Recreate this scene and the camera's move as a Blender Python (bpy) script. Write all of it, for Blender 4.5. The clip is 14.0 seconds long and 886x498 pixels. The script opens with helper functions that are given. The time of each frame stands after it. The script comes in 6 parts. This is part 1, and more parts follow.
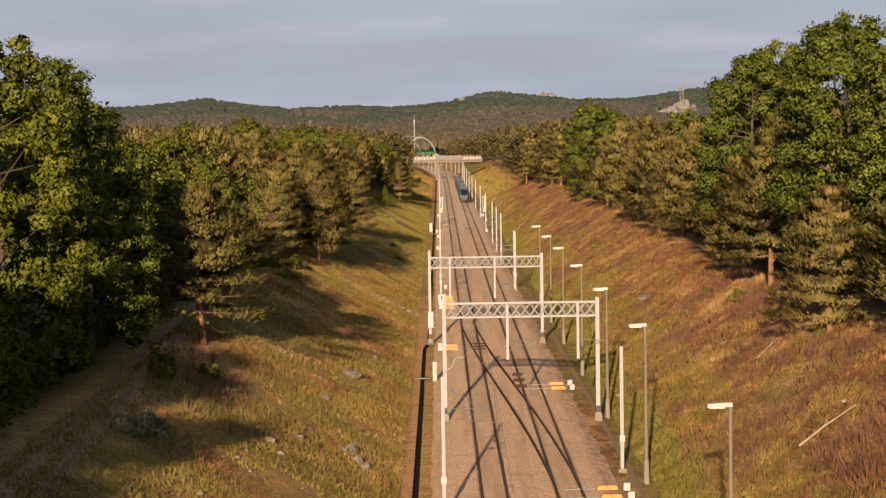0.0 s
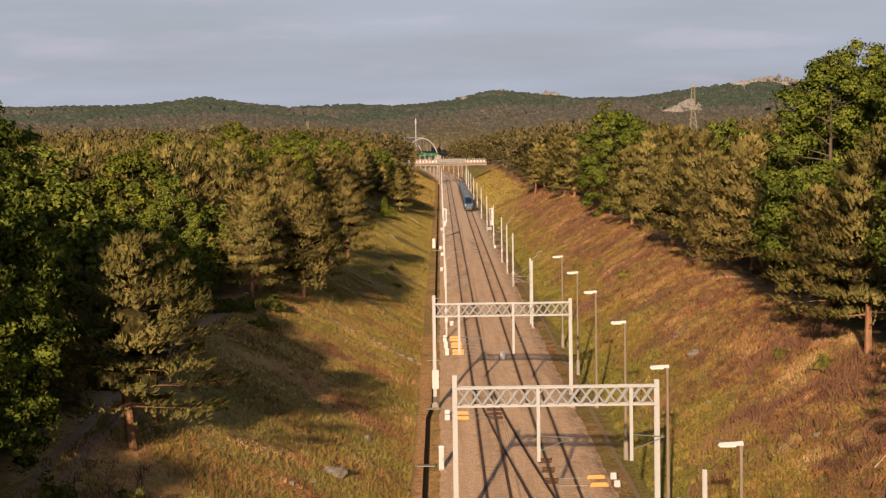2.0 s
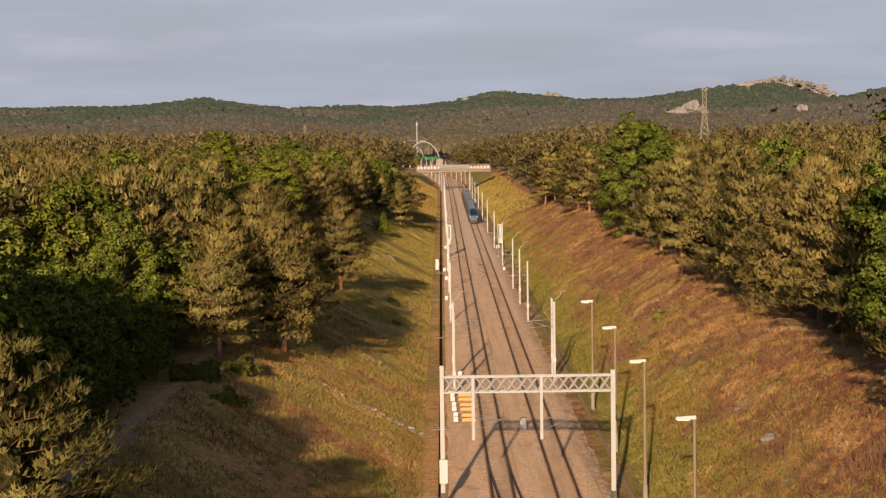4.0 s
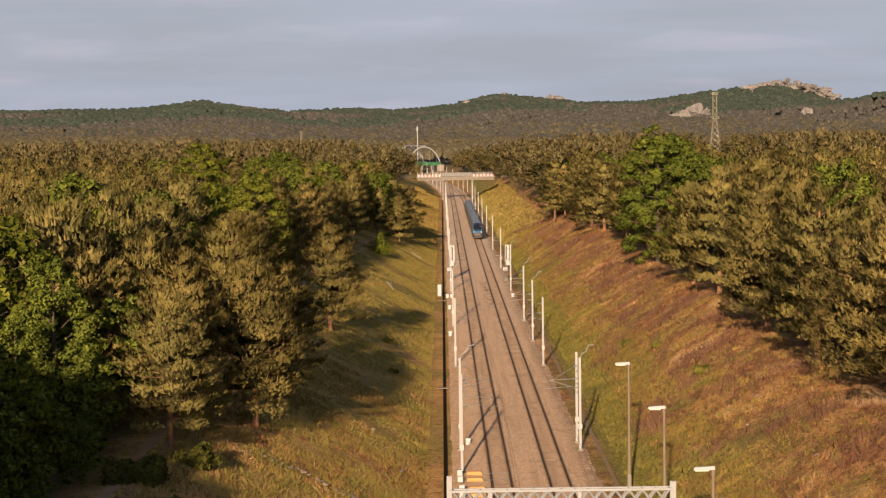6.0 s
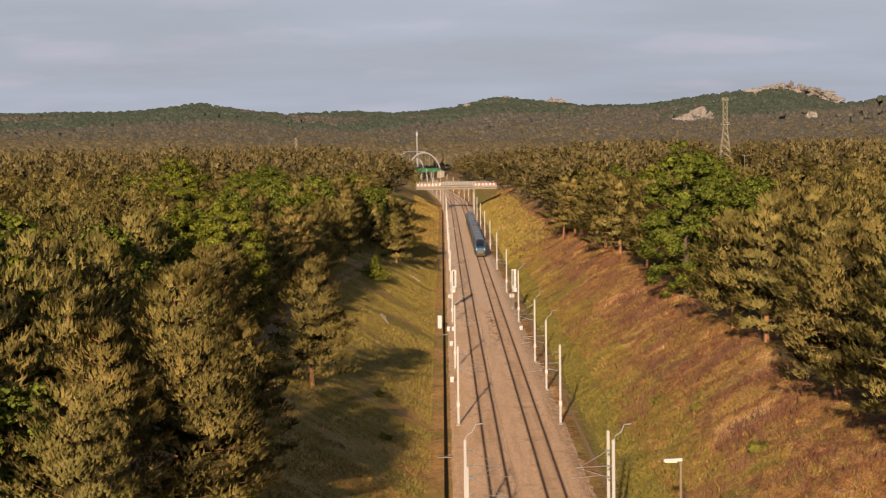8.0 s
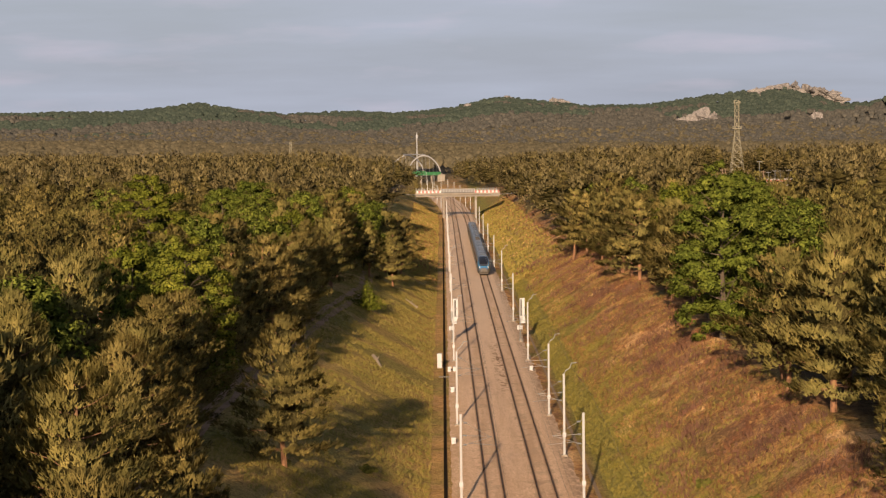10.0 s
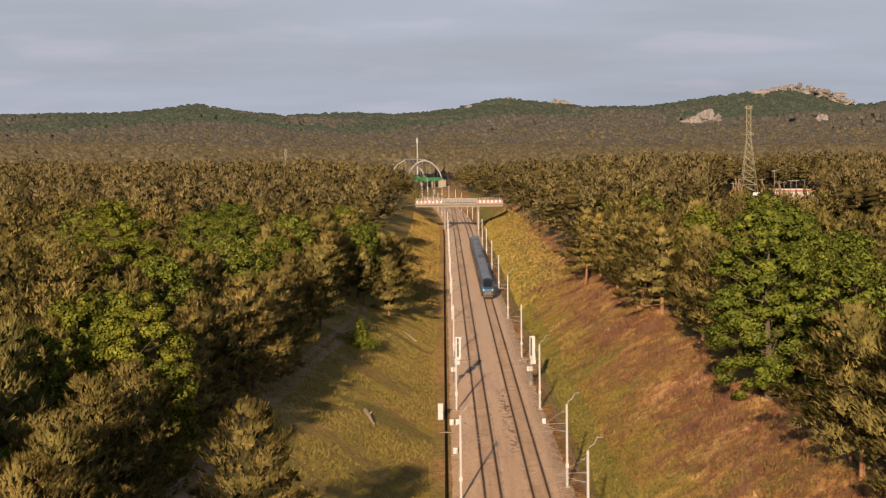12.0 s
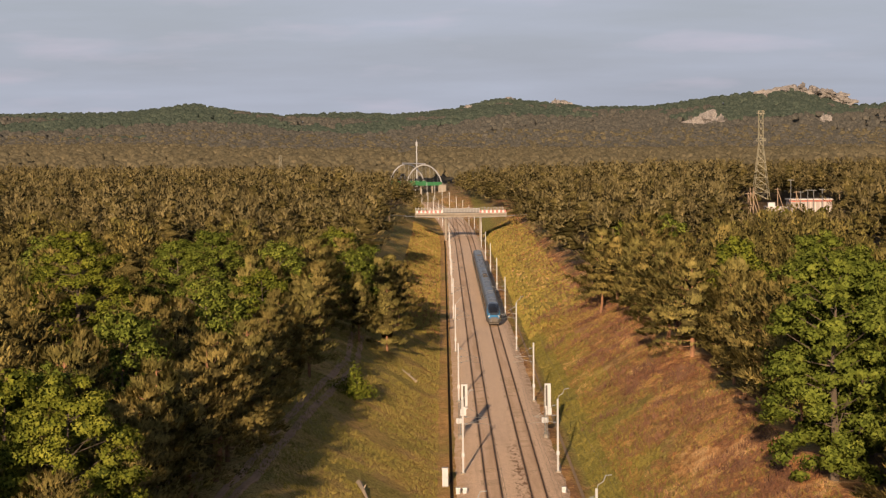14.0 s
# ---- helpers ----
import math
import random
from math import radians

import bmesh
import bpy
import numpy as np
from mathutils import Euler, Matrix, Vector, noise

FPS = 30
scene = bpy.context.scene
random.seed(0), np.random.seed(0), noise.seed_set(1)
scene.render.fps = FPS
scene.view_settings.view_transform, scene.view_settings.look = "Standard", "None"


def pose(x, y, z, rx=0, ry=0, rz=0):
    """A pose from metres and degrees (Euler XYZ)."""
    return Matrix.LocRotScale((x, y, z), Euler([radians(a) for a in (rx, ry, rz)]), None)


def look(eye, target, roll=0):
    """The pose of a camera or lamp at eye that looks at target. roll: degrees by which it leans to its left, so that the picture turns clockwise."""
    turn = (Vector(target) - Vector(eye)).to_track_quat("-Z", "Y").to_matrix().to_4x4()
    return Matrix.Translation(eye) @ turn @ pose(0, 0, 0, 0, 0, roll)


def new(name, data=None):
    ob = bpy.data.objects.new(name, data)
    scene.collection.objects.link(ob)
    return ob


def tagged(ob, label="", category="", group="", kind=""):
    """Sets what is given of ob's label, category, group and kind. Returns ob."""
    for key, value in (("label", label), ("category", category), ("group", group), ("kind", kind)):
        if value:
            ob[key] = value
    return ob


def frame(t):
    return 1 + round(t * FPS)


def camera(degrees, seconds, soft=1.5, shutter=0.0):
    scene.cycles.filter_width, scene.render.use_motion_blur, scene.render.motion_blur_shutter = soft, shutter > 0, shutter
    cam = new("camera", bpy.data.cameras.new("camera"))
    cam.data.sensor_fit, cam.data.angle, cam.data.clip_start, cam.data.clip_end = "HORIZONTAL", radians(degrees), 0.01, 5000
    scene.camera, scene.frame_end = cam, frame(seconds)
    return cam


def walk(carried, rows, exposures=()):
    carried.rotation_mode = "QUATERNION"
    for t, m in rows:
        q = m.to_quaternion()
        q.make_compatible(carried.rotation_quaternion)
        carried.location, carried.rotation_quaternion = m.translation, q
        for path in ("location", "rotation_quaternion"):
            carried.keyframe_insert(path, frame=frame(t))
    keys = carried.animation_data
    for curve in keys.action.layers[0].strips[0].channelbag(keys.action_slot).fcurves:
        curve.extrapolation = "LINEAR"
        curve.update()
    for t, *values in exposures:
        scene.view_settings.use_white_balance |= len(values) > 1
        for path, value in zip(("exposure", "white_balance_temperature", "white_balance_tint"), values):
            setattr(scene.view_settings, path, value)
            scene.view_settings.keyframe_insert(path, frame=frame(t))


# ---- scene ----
cam = camera(24.0, 14.0, 1.3)
ROWS = [  # seconds, eye x y z, pitch, roll, yaw
    (0.0, -5.274, 11.456, 21.547, -3.236, -0.86, -0.081),
    (0.5, -5.345, 20.849, 22.009, -3.268, -0.85, -0.064),
    (1.0, -5.443, 30.369, 22.464, -3.281, -0.84, -0.060),
    (1.5, -5.562, 39.923, 22.899, -3.278, -0.83, -0.050),
    (2.0, -5.689, 49.481, 23.346, -3.289, -0.81, -0.042),
    (2.5, -5.830, 59.009, 23.792, -3.316, -0.80, -0.058),
    (3.0, -5.967, 68.477, 24.264, -3.306, -0.79, -0.046),
    (5.5, -6.543, 110.011, 26.656, -3.252, -0.74, -0.006),
    (6.0, -6.585, 118.746, 27.099, -3.233, -0.73, -0.009),
    (6.5, -6.621, 127.438, 27.533, -3.213, -0.72, -0.007),
    (7.0, -6.645, 136.026, 27.974, -3.178, -0.71, -0.032),
    (7.5, -6.646, 144.485, 28.439, -3.170, -0.70, -0.014),
    (8.0, -6.639, 152.857, 28.926, -3.166, -0.69, -0.010),
    (10.5, -6.532, 196.459, 31.750, -3.204, -0.63, 0.009),
    (11.0, -6.531, 204.382, 32.399, -3.205, -0.62, 0.012),
    (11.5, -6.545, 212.127, 33.056, -3.195, -0.61, 0.022),
    (12.0, -6.586, 219.758, 33.726, -3.196, -0.60, 0.027),
    (12.5, -6.664, 227.389, 34.412, -3.207, -0.59, 0.037),
    (13.0, -6.787, 235.143, 35.119, -3.209, -0.58, 0.037),
    (13.5, -6.965, 243.039, 35.838, -3.209, -0.57, 0.021),
    (14.0, -7.205, 251.152, 36.570, -3.240, -0.56, -0.002),
]
walk(cam, [(t, pose(x, y, z, 90 + pitch, 0, yaw) @ pose(0, 0, 0, 0, 0, roll)) for t, x, y, z, pitch, roll, yaw in ROWS])

# ---- world, sun ----
SUN_WAY = Vector((4.6, 38.0, -8.3)).normalized()
world = bpy.data.worlds.new("world")
scene.world = world
world.use_nodes = True
wn, wl = world.node_tree.nodes, world.node_tree.links
for n in list(wn):
    wn.remove(n)
sky = wn.new("ShaderNodeTexSky")
sky.sky_type = "NISHITA"
sky.sun_disc = False
sky.sun_elevation = math.asin(-SUN_WAY.z)
sky.sun_rotation = math.atan2(-SUN_WAY.x, -SUN_WAY.y)
sky.air_density, sky.dust_density, sky.ozone_density = 1.0, 2.5, 1.5
geo = wn.new("ShaderNodeTexCoord")
stretch = wn.new("ShaderNodeMapping")
stretch.inputs["Scale"].default_value = (5.0, 5.0, 42.0)
clouds = wn.new("ShaderNodeTexNoise")
clouds.inputs["Scale"].default_value = 1.3
clouds.inputs["Detail"].default_value = 5.0
clouds.inputs["Roughness"].default_value = 0.55
ramp = wn.new("ShaderNodeValToRGB")
ramp.color_ramp.elements[0].position, ramp.color_ramp.elements[1].position = 0.35, 0.85
ramp.color_ramp.elements[0].color, ramp.color_ramp.elements[1].color = (0.74, 0.74, 0.74, 1), (1.0, 1.0, 1.0, 1)
veil = wn.new("ShaderNodeMix")
veil.data_type = "RGBA"
veil.inputs[7].default_value = (3.66, 3.92, 4.72, 1)
back = wn.new("ShaderNodeBackground")
back.inputs["Strength"].default_value = 0.066
wout = wn.new("ShaderNodeOutputWorld")
wl.new(geo.outputs["Generated"], stretch.inputs["Vector"])
wl.new(stretch.outputs["Vector"], clouds.inputs["Vector"])
wl.new(clouds.outputs["Fac"], ramp.inputs["Fac"])
lift = wn.new("ShaderNodeSeparateXYZ")
thin = wn.new("ShaderNodeMapRange")
thin.inputs[1].default_value, thin.inputs[2].default_value = 0.12, 0.55
thin.inputs[3].default_value, thin.inputs[4].default_value = 1.0, 0.10
haze = wn.new("ShaderNodeMath")
haze.operation = "MULTIPLY"
wl.new(geo.outputs["Generated"], lift.inputs[0])
wl.new(lift.outputs["Z"], thin.inputs[0])
wl.new(ramp.outputs["Color"], haze.inputs[0])
wl.new(thin.outputs[0], haze.inputs[1])
wl.new(haze.outputs[0], veil.inputs[0])
deep = wn.new("ShaderNodeMix")
deep.data_type, deep.blend_type = "RGBA", "MULTIPLY"
deep.inputs[0].default_value, deep.inputs[7].default_value = 1.0, (0.55, 0.55, 0.55, 1)
wl.new(sky.outputs["Color"], deep.inputs[6])
wl.new(deep.outputs[2], veil.inputs[6])
puffs = wn.new("ShaderNodeTexNoise")
puffs.inputs["Scale"].default_value, puffs.inputs["Detail"].default_value = 2.4, 6.0
squash = wn.new("ShaderNodeMapping")
squash.inputs["Scale"].default_value = (4.5, 4.5, 26.0)
squash.inputs["Location"].default_value = (0.7, 0.2, 0.0)
wl.new(geo.outputs["Generated"], squash.inputs["Vector"])
wl.new(squash.outputs["Vector"], puffs.inputs["Vector"])
bank = wn.new("ShaderNodeMapRange")
bank.inputs[1].default_value, bank.inputs[2].default_value, bank.inputs[4].default_value = 0.54, 0.72, 0.42
wl.new(puffs.outputs["Fac"], bank.inputs[0])
rosy = wn.new("ShaderNodeMix")
rosy.data_type = "RGBA"
rosy.inputs[7].default_value = (4.9, 4.35, 5.1, 1)
wl.new(bank.outputs[0], rosy.inputs[0])
wl.new(veil.outputs[2], rosy.inputs[6])
wl.new(rosy.outputs[2], back.inputs["Color"])
wl.new(back.outputs["Background"], wout.inputs["Surface"])
sun = new("sun", bpy.data.lights.new("sun", "SUN"))
sun.data.energy, sun.data.angle, sun.data.color = 5.0, radians(0.6), (1.0, 0.695, 0.435)
sun.matrix_world = look((0, 0, 200), Vector((0, 0, 200)) + SUN_WAY)
scene.view_settings.exposure = 0.97

# ---- materials ----
def mat_base(name):
    m = bpy.data.materials.new(name)
    m.use_nodes = True
    nt = m.node_tree
    return m, nt.nodes, nt.links, nt.nodes["Principled BSDF"]


def coords(nodes, links, scale=(1, 1, 1)):
    g = nodes.new("ShaderNodeNewGeometry")
    mp = nodes.new("ShaderNodeMapping")
    mp.inputs["Scale"].default_value = scale
    links.new(g.outputs["Position"], mp.inputs["Vector"])
    return mp.outputs["Vector"]


def noise_node(nodes, links, vec, scale, detail=4.0, rough=0.55):
    n = nodes.new("ShaderNodeTexNoise")
    n.inputs["Scale"].default_value, n.inputs["Detail"].default_value, n.inputs["Roughness"].default_value = scale, detail, rough
    links.new(vec, n.inputs["Vector"])
    return n.outputs["Fac"]


def ramp_node(nodes, links, fac, stops):
    r = nodes.new("ShaderNodeValToRGB")
    el = r.color_ramp.elements
    while len(el) < len(stops):
        el.new(0.5)
    for e, (p, c) in zip(el, stops):
        e.position, e.color = p, (*c, 1)
    links.new(fac, r.inputs["Fac"])
    return r.outputs["Color"]


def blend(nodes, links, fac, a, b, mode="MIX"):
    n = nodes.new("ShaderNodeMix")
    n.data_type, n.blend_type = "RGBA", mode
    for k, v in ((0, fac), (6, a), (7, b)):
        if isinstance(v, (int, float)):
            n.inputs[k].default_value = v
        elif isinstance(v, tuple):
            n.inputs[k].default_value = (*v, 1)
        else:
            links.new(v, n.inputs[k])
    return n.outputs[2]


def bump(nodes, links, bsdf, height, strength=0.3, dist=0.05):
    b = nodes.new("ShaderNodeBump")
    b.inputs["Strength"].default_value, b.inputs["Distance"].default_value = strength, dist
    links.new(height, b.inputs["Height"])
    links.new(b.outputs["Normal"], bsdf.inputs["Normal"])


def plain(name, color, rough=0.6, metal=0.0, vary=0.12, scale=1.5, grain=14.0, dirt=(0.20, 0.15, 0.11), dirty=0.25):
    """A painted, metal or mineral surface with blotches, grain and a little dirt."""
    m, n, l, b = mat_base(name)
    v = coords(n, l)
    big = noise_node(n, l, v, scale, 4)
    small = noise_node(n, l, v, grain, 3)
    lo = tuple(max(0.0, c * (1 - vary)) for c in color)
    hi = tuple(min(1.0, c * (1 + vary)) for c in color)
    col = ramp_node(n, l, big, ((0.3, lo), (0.7, hi)))
    mask = ramp_node(n, l, small, ((0.5, (0, 0, 0)), (0.75, (dirty,) * 3)))
    col = blend(n, l, mask, col, dirt)
    l.new(col, b.inputs["Base Color"])
    b.inputs["Roughness"].default_value, b.inputs["Metallic"].default_value = rough, metal
    bump(n, l, b, small, 0.15, 0.02)
    return m


def foliage(name, dark, mid, light, scale=0.9, through_light=0.14, relief=0.0):
    """Leaves and needles: colour varies leaf by leaf, tree by tree and in patches."""
    m, n, l, b = mat_base(name)
    v = coords(n, l)
    patch = noise_node(n, l, v, 0.22, 3)
    fine = noise_node(n, l, v, scale, 3)
    g = n.new("ShaderNodeNewGeometry")
    o = n.new("ShaderNodeObjectInfo")
    mix1 = n.new("ShaderNodeMath")
    mix1.operation = "MULTIPLY_ADD"
    l.new(g.outputs["Random Per Island"], mix1.inputs[0])
    mix1.inputs[1].default_value = 0.12
    l.new(fine, mix1.inputs[2])
    mix2 = n.new("ShaderNodeMath")
    mix2.operation = "MULTIPLY_ADD"
    l.new(o.outputs["Random"], mix2.inputs[0])
    mix2.inputs[1].default_value = 0.16
    l.new(mix1.outputs[0], mix2.inputs[2])
    col = ramp_node(n, l, mix2.outputs[0], ((0.36, dark), (0.64, mid), (0.92, light)))
    shade = ramp_node(n, l, patch, ((0.3, (0.72, 0.75, 0.74)), (0.7, (1.18, 1.12, 1.0))))
    col = blend(n, l, 1.0, col, shade, "MULTIPLY")
    n.remove(b)
    d = n.new("ShaderNodeBsdfDiffuse")
    t = n.new("ShaderNodeBsdfTranslucent")
    mx = n.new("ShaderNodeMixShader")
    mx.inputs[0].default_value = through_light
    if relief:
        bp = n.new("ShaderNodeBump")
        bp.inputs["Strength"].default_value, bp.inputs["Distance"].default_value = 1.0, relief
        needle = noise_node(n, l, coords(n, l, (1, 1, 0.55)), 4.5, 4, 0.7)
        l.new(needle, bp.inputs["Height"])
        l.new(bp.outputs["Normal"], d.inputs["Normal"])
        # colour darkened in the hollows of the needle relief
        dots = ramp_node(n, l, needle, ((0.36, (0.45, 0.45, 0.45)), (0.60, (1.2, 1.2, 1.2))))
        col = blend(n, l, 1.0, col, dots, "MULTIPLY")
    l.new(col, d.inputs["Color"])
    l.new(col, t.inputs["Color"])
    l.new(d.outputs[0], mx.inputs[1])
    l.new(t.outputs[0], mx.inputs[2])
    l.new(mx.outputs[0], n["Material Output"].inputs["Surface"])
    return m


def meadow(name, stops, lean=0.3):
    """Grass blades: patches of olive, straw, russet and bleached stems that follow the soil, and blade by blade changes."""
    m, n, l, b = mat_base(name)
    patches = noise_node(n, l, coords(n, l, (1, 0.6, 1)), 0.14, 6, 0.72)
    g = n.new("ShaderNodeNewGeometry")
    col = ramp_node(n, l, patches, stops)
    each = ramp_node(n, l, g.outputs["Random Per Island"], ((0.0, (0.62, 0.60, 0.58)), (0.6, (1.0, 1.0, 1.0)), (1.0, (1.35, 1.33, 1.30))))
    col = blend(n, l, 1.0, col, each, "MULTIPLY")
    n.remove(b)
    d, t, mx = n.new("ShaderNodeBsdfDiffuse"), n.new("ShaderNodeBsdfTranslucent"), n.new("ShaderNodeMixShader")
    mx.inputs[0].default_value = lean
    for k in (d, t):
        l.new(col, k.inputs["Color"])
    l.new(d.outputs[0], mx.inputs[1])
    l.new(t.outputs[0], mx.inputs[2])
    l.new(mx.outputs[0], n["Material Output"].inputs["Surface"])
    return m


def ground_material():
    """Dry grass, bare reddish earth and green patches; the right bank is drier than the left one."""
    m, n, l, b = mat_base("dry_grass_ground")
    v = coords(n, l)
    g = n.new("ShaderNodeNewGeometry")
    sep = n.new("ShaderNodeSeparateXYZ")
    l.new(g.outputs["Position"], sep.inputs[0])
    big = noise_node(n, l, v, 0.07, 4)
    mid = noise_node(n, l, v, 0.45, 5, 0.65)
    fine = noise_node(n, l, coords(n, l, (3, 2, 3)), 1.6, 6, 0.7)
    grass = ramp_node(n, l, mid, ((0.25, (0.36, 0.225, 0.079)), (0.5, (0.55, 0.345, 0.132)), (0.78, (0.70, 0.455, 0.21))))
    patches = noise_node(n, l, coords(n, l, (1, 0.6, 1)), 0.14, 6, 0.72)
    dry = ramp_node(n, l, patches, ((0.32, (0.27, 0.225, 0.065)), (0.41, (0.56, 0.325, 0.138)), (0.465, (0.215, 0.108, 0.066)), (0.50, (0.26, 0.130, 0.076)), (0.545, (0.50, 0.272, 0.120)), (0.62, (0.72, 0.485, 0.26))))
    green = ramp_node(n, l, fine, ((0.3, (0.165, 0.166, 0.040)), (0.7, (0.315, 0.284, 0.088))))
    side = n.new("ShaderNodeMapRange")
    side.inputs[1].default_value, side.inputs[2].default_value = -9.0, 9.0
    l.new(sep.outputs["X"], side.inputs[0])
    col = blend(n, l, side.outputs[0], grass, dry)
    spots = ramp_node(n, l, big, ((0.46, (0, 0, 0)), (0.62, (0.75, 0.75, 0.75))))
    col = blend(n, l, spots, col, green)
    earth = noise_node(n, l, v, 0.16, 5, 0.7)
    bare = ramp_node(n, l, earth, ((0.56, (0, 0, 0)), (0.68, (0.7, 0.7, 0.7))))
    col = blend(n, l, bare, col, (0.33, 0.19, 0.095))
    pale = ramp_node(n, l, noise_node(n, l, v, 0.17, 5, 0.7), ((0.52, (0, 0, 0)), (0.64, (0.6, 0.6, 0.6))))
    col = blend(n, l, pale, col, (0.46, 0.29, 0.155))
    # greener growth towards the foot of the dry bank
    foot = n.new("ShaderNodeMapRange")
    foot.inputs[1].default_value, foot.inputs[2].default_value, foot.inputs[3].default_value, foot.inputs[4].default_value = 10.5, 19.0, 1.0, 0.0
    l.new(sep.outputs["X"], foot.inputs[0])
    wide = noise_node(n, l, v, 0.11, 4, 0.7)
    patchy = ramp_node(n, l, wide, ((0.28, (0, 0, 0)), (0.46, (1, 1, 1))))
    gate = n.new("ShaderNodeMapRange")
    gate.inputs[1].default_value, gate.inputs[2].default_value = 6.0, 8.0
    l.new(sep.outputs["X"], gate.inputs[0])
    mask = blend(n, l, 1.0, patchy, foot.outputs[0], "MULTIPLY")
    mask = blend(n, l, 1.0, mask, gate.outputs[0], "MULTIPLY")
    col = blend(n, l, mask, col, green)
    lush = n.new("ShaderNodeMapRange")
    lush.inputs[1].default_value, lush.inputs[2].default_value, lush.inputs[4].default_value = 230.0, 330.0, 0.55
    l.new(sep.outputs["Y"], lush.inputs[0])
    inner = n.new("ShaderNodeMapRange")
    inner.inputs[1].default_value, inner.inputs[2].default_value = -8.5, -13.0
    l.new(sep.outputs["X"], inner.inputs[0])
    moss = ramp_node(n, l, wide, ((0.30, (0.25, 0.25, 0.25)), (0.55, (1, 1, 1))))
    mask = blend(n, l, 1.0, blend(n, l, 1.0, moss, lush.outputs[0], "MULTIPLY"), inner.outputs[0], "MULTIPLY")
    col = blend(n, l, mask, col, green)
    # bare earth beside the drain, forest floor further off
    last = sep.outputs["X"]
    for op, val in (("ADD", 7.3), ("ABSOLUTE", 0)):
        mth = n.new("ShaderNodeMath")
        mth.operation = op
        l.new(last, mth.inputs[0])
        mth.inputs[1].default_value = val
        last = mth.outputs[0]
    strip = n.new("ShaderNodeMath")
    strip.operation = "MULTIPLY_ADD"
    l.new(mid, strip.inputs[0])
    strip.inputs[1].default_value = 1.4
    l.new(last, strip.inputs[2])
    wide_strip = n.new("ShaderNodeMapRange")
    wide_strip.inputs[1].default_value, wide_strip.inputs[2].default_value = 1.45, 0.85
    l.new(strip.outputs[0], wide_strip.inputs[0])
    near_y = n.new("ShaderNodeMapRange")
    near_y.inputs[1].default_value, near_y.inputs[2].default_value = 290.0, 215.0
    l.new(sep.outputs["Y"], near_y.inputs[0])
    both = n.new("ShaderNodeMath")
    both.operation = "MULTIPLY"
    l.new(wide_strip.outputs[0], both.inputs[0])
    l.new(near_y.outputs[0], both.inputs[1])
    col = blend(n, l, both.outputs[0], col, (0.62, 0.37, 0.19))
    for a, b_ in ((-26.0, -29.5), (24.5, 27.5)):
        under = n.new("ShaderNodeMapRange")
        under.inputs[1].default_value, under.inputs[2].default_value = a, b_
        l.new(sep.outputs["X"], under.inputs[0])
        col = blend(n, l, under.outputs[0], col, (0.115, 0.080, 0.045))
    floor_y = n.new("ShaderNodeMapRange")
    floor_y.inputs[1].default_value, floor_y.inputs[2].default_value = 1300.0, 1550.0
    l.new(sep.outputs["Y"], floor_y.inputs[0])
    # far floor toned to blend with the haze-tinted woods
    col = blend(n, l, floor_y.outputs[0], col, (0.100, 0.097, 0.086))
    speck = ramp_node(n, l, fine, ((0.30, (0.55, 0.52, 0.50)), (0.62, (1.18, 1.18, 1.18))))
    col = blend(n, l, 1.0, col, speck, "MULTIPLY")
    # matted stems lying down the slope; gaps between tussocks drawn as darker colour
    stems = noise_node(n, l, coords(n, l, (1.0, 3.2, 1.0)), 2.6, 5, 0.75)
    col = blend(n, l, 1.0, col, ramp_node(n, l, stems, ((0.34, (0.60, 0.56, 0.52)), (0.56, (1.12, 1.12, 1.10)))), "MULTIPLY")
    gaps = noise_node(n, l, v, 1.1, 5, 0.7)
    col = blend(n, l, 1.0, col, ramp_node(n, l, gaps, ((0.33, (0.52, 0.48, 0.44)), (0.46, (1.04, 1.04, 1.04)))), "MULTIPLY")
    l.new(col, b.inputs["Base Color"])
    b.inputs["Roughness"].default_value = 0.95
    b.inputs["Specular IOR Level"].default_value = 0.1
    bump(n, l, b, fine, 0.9, 0.22)
    return m


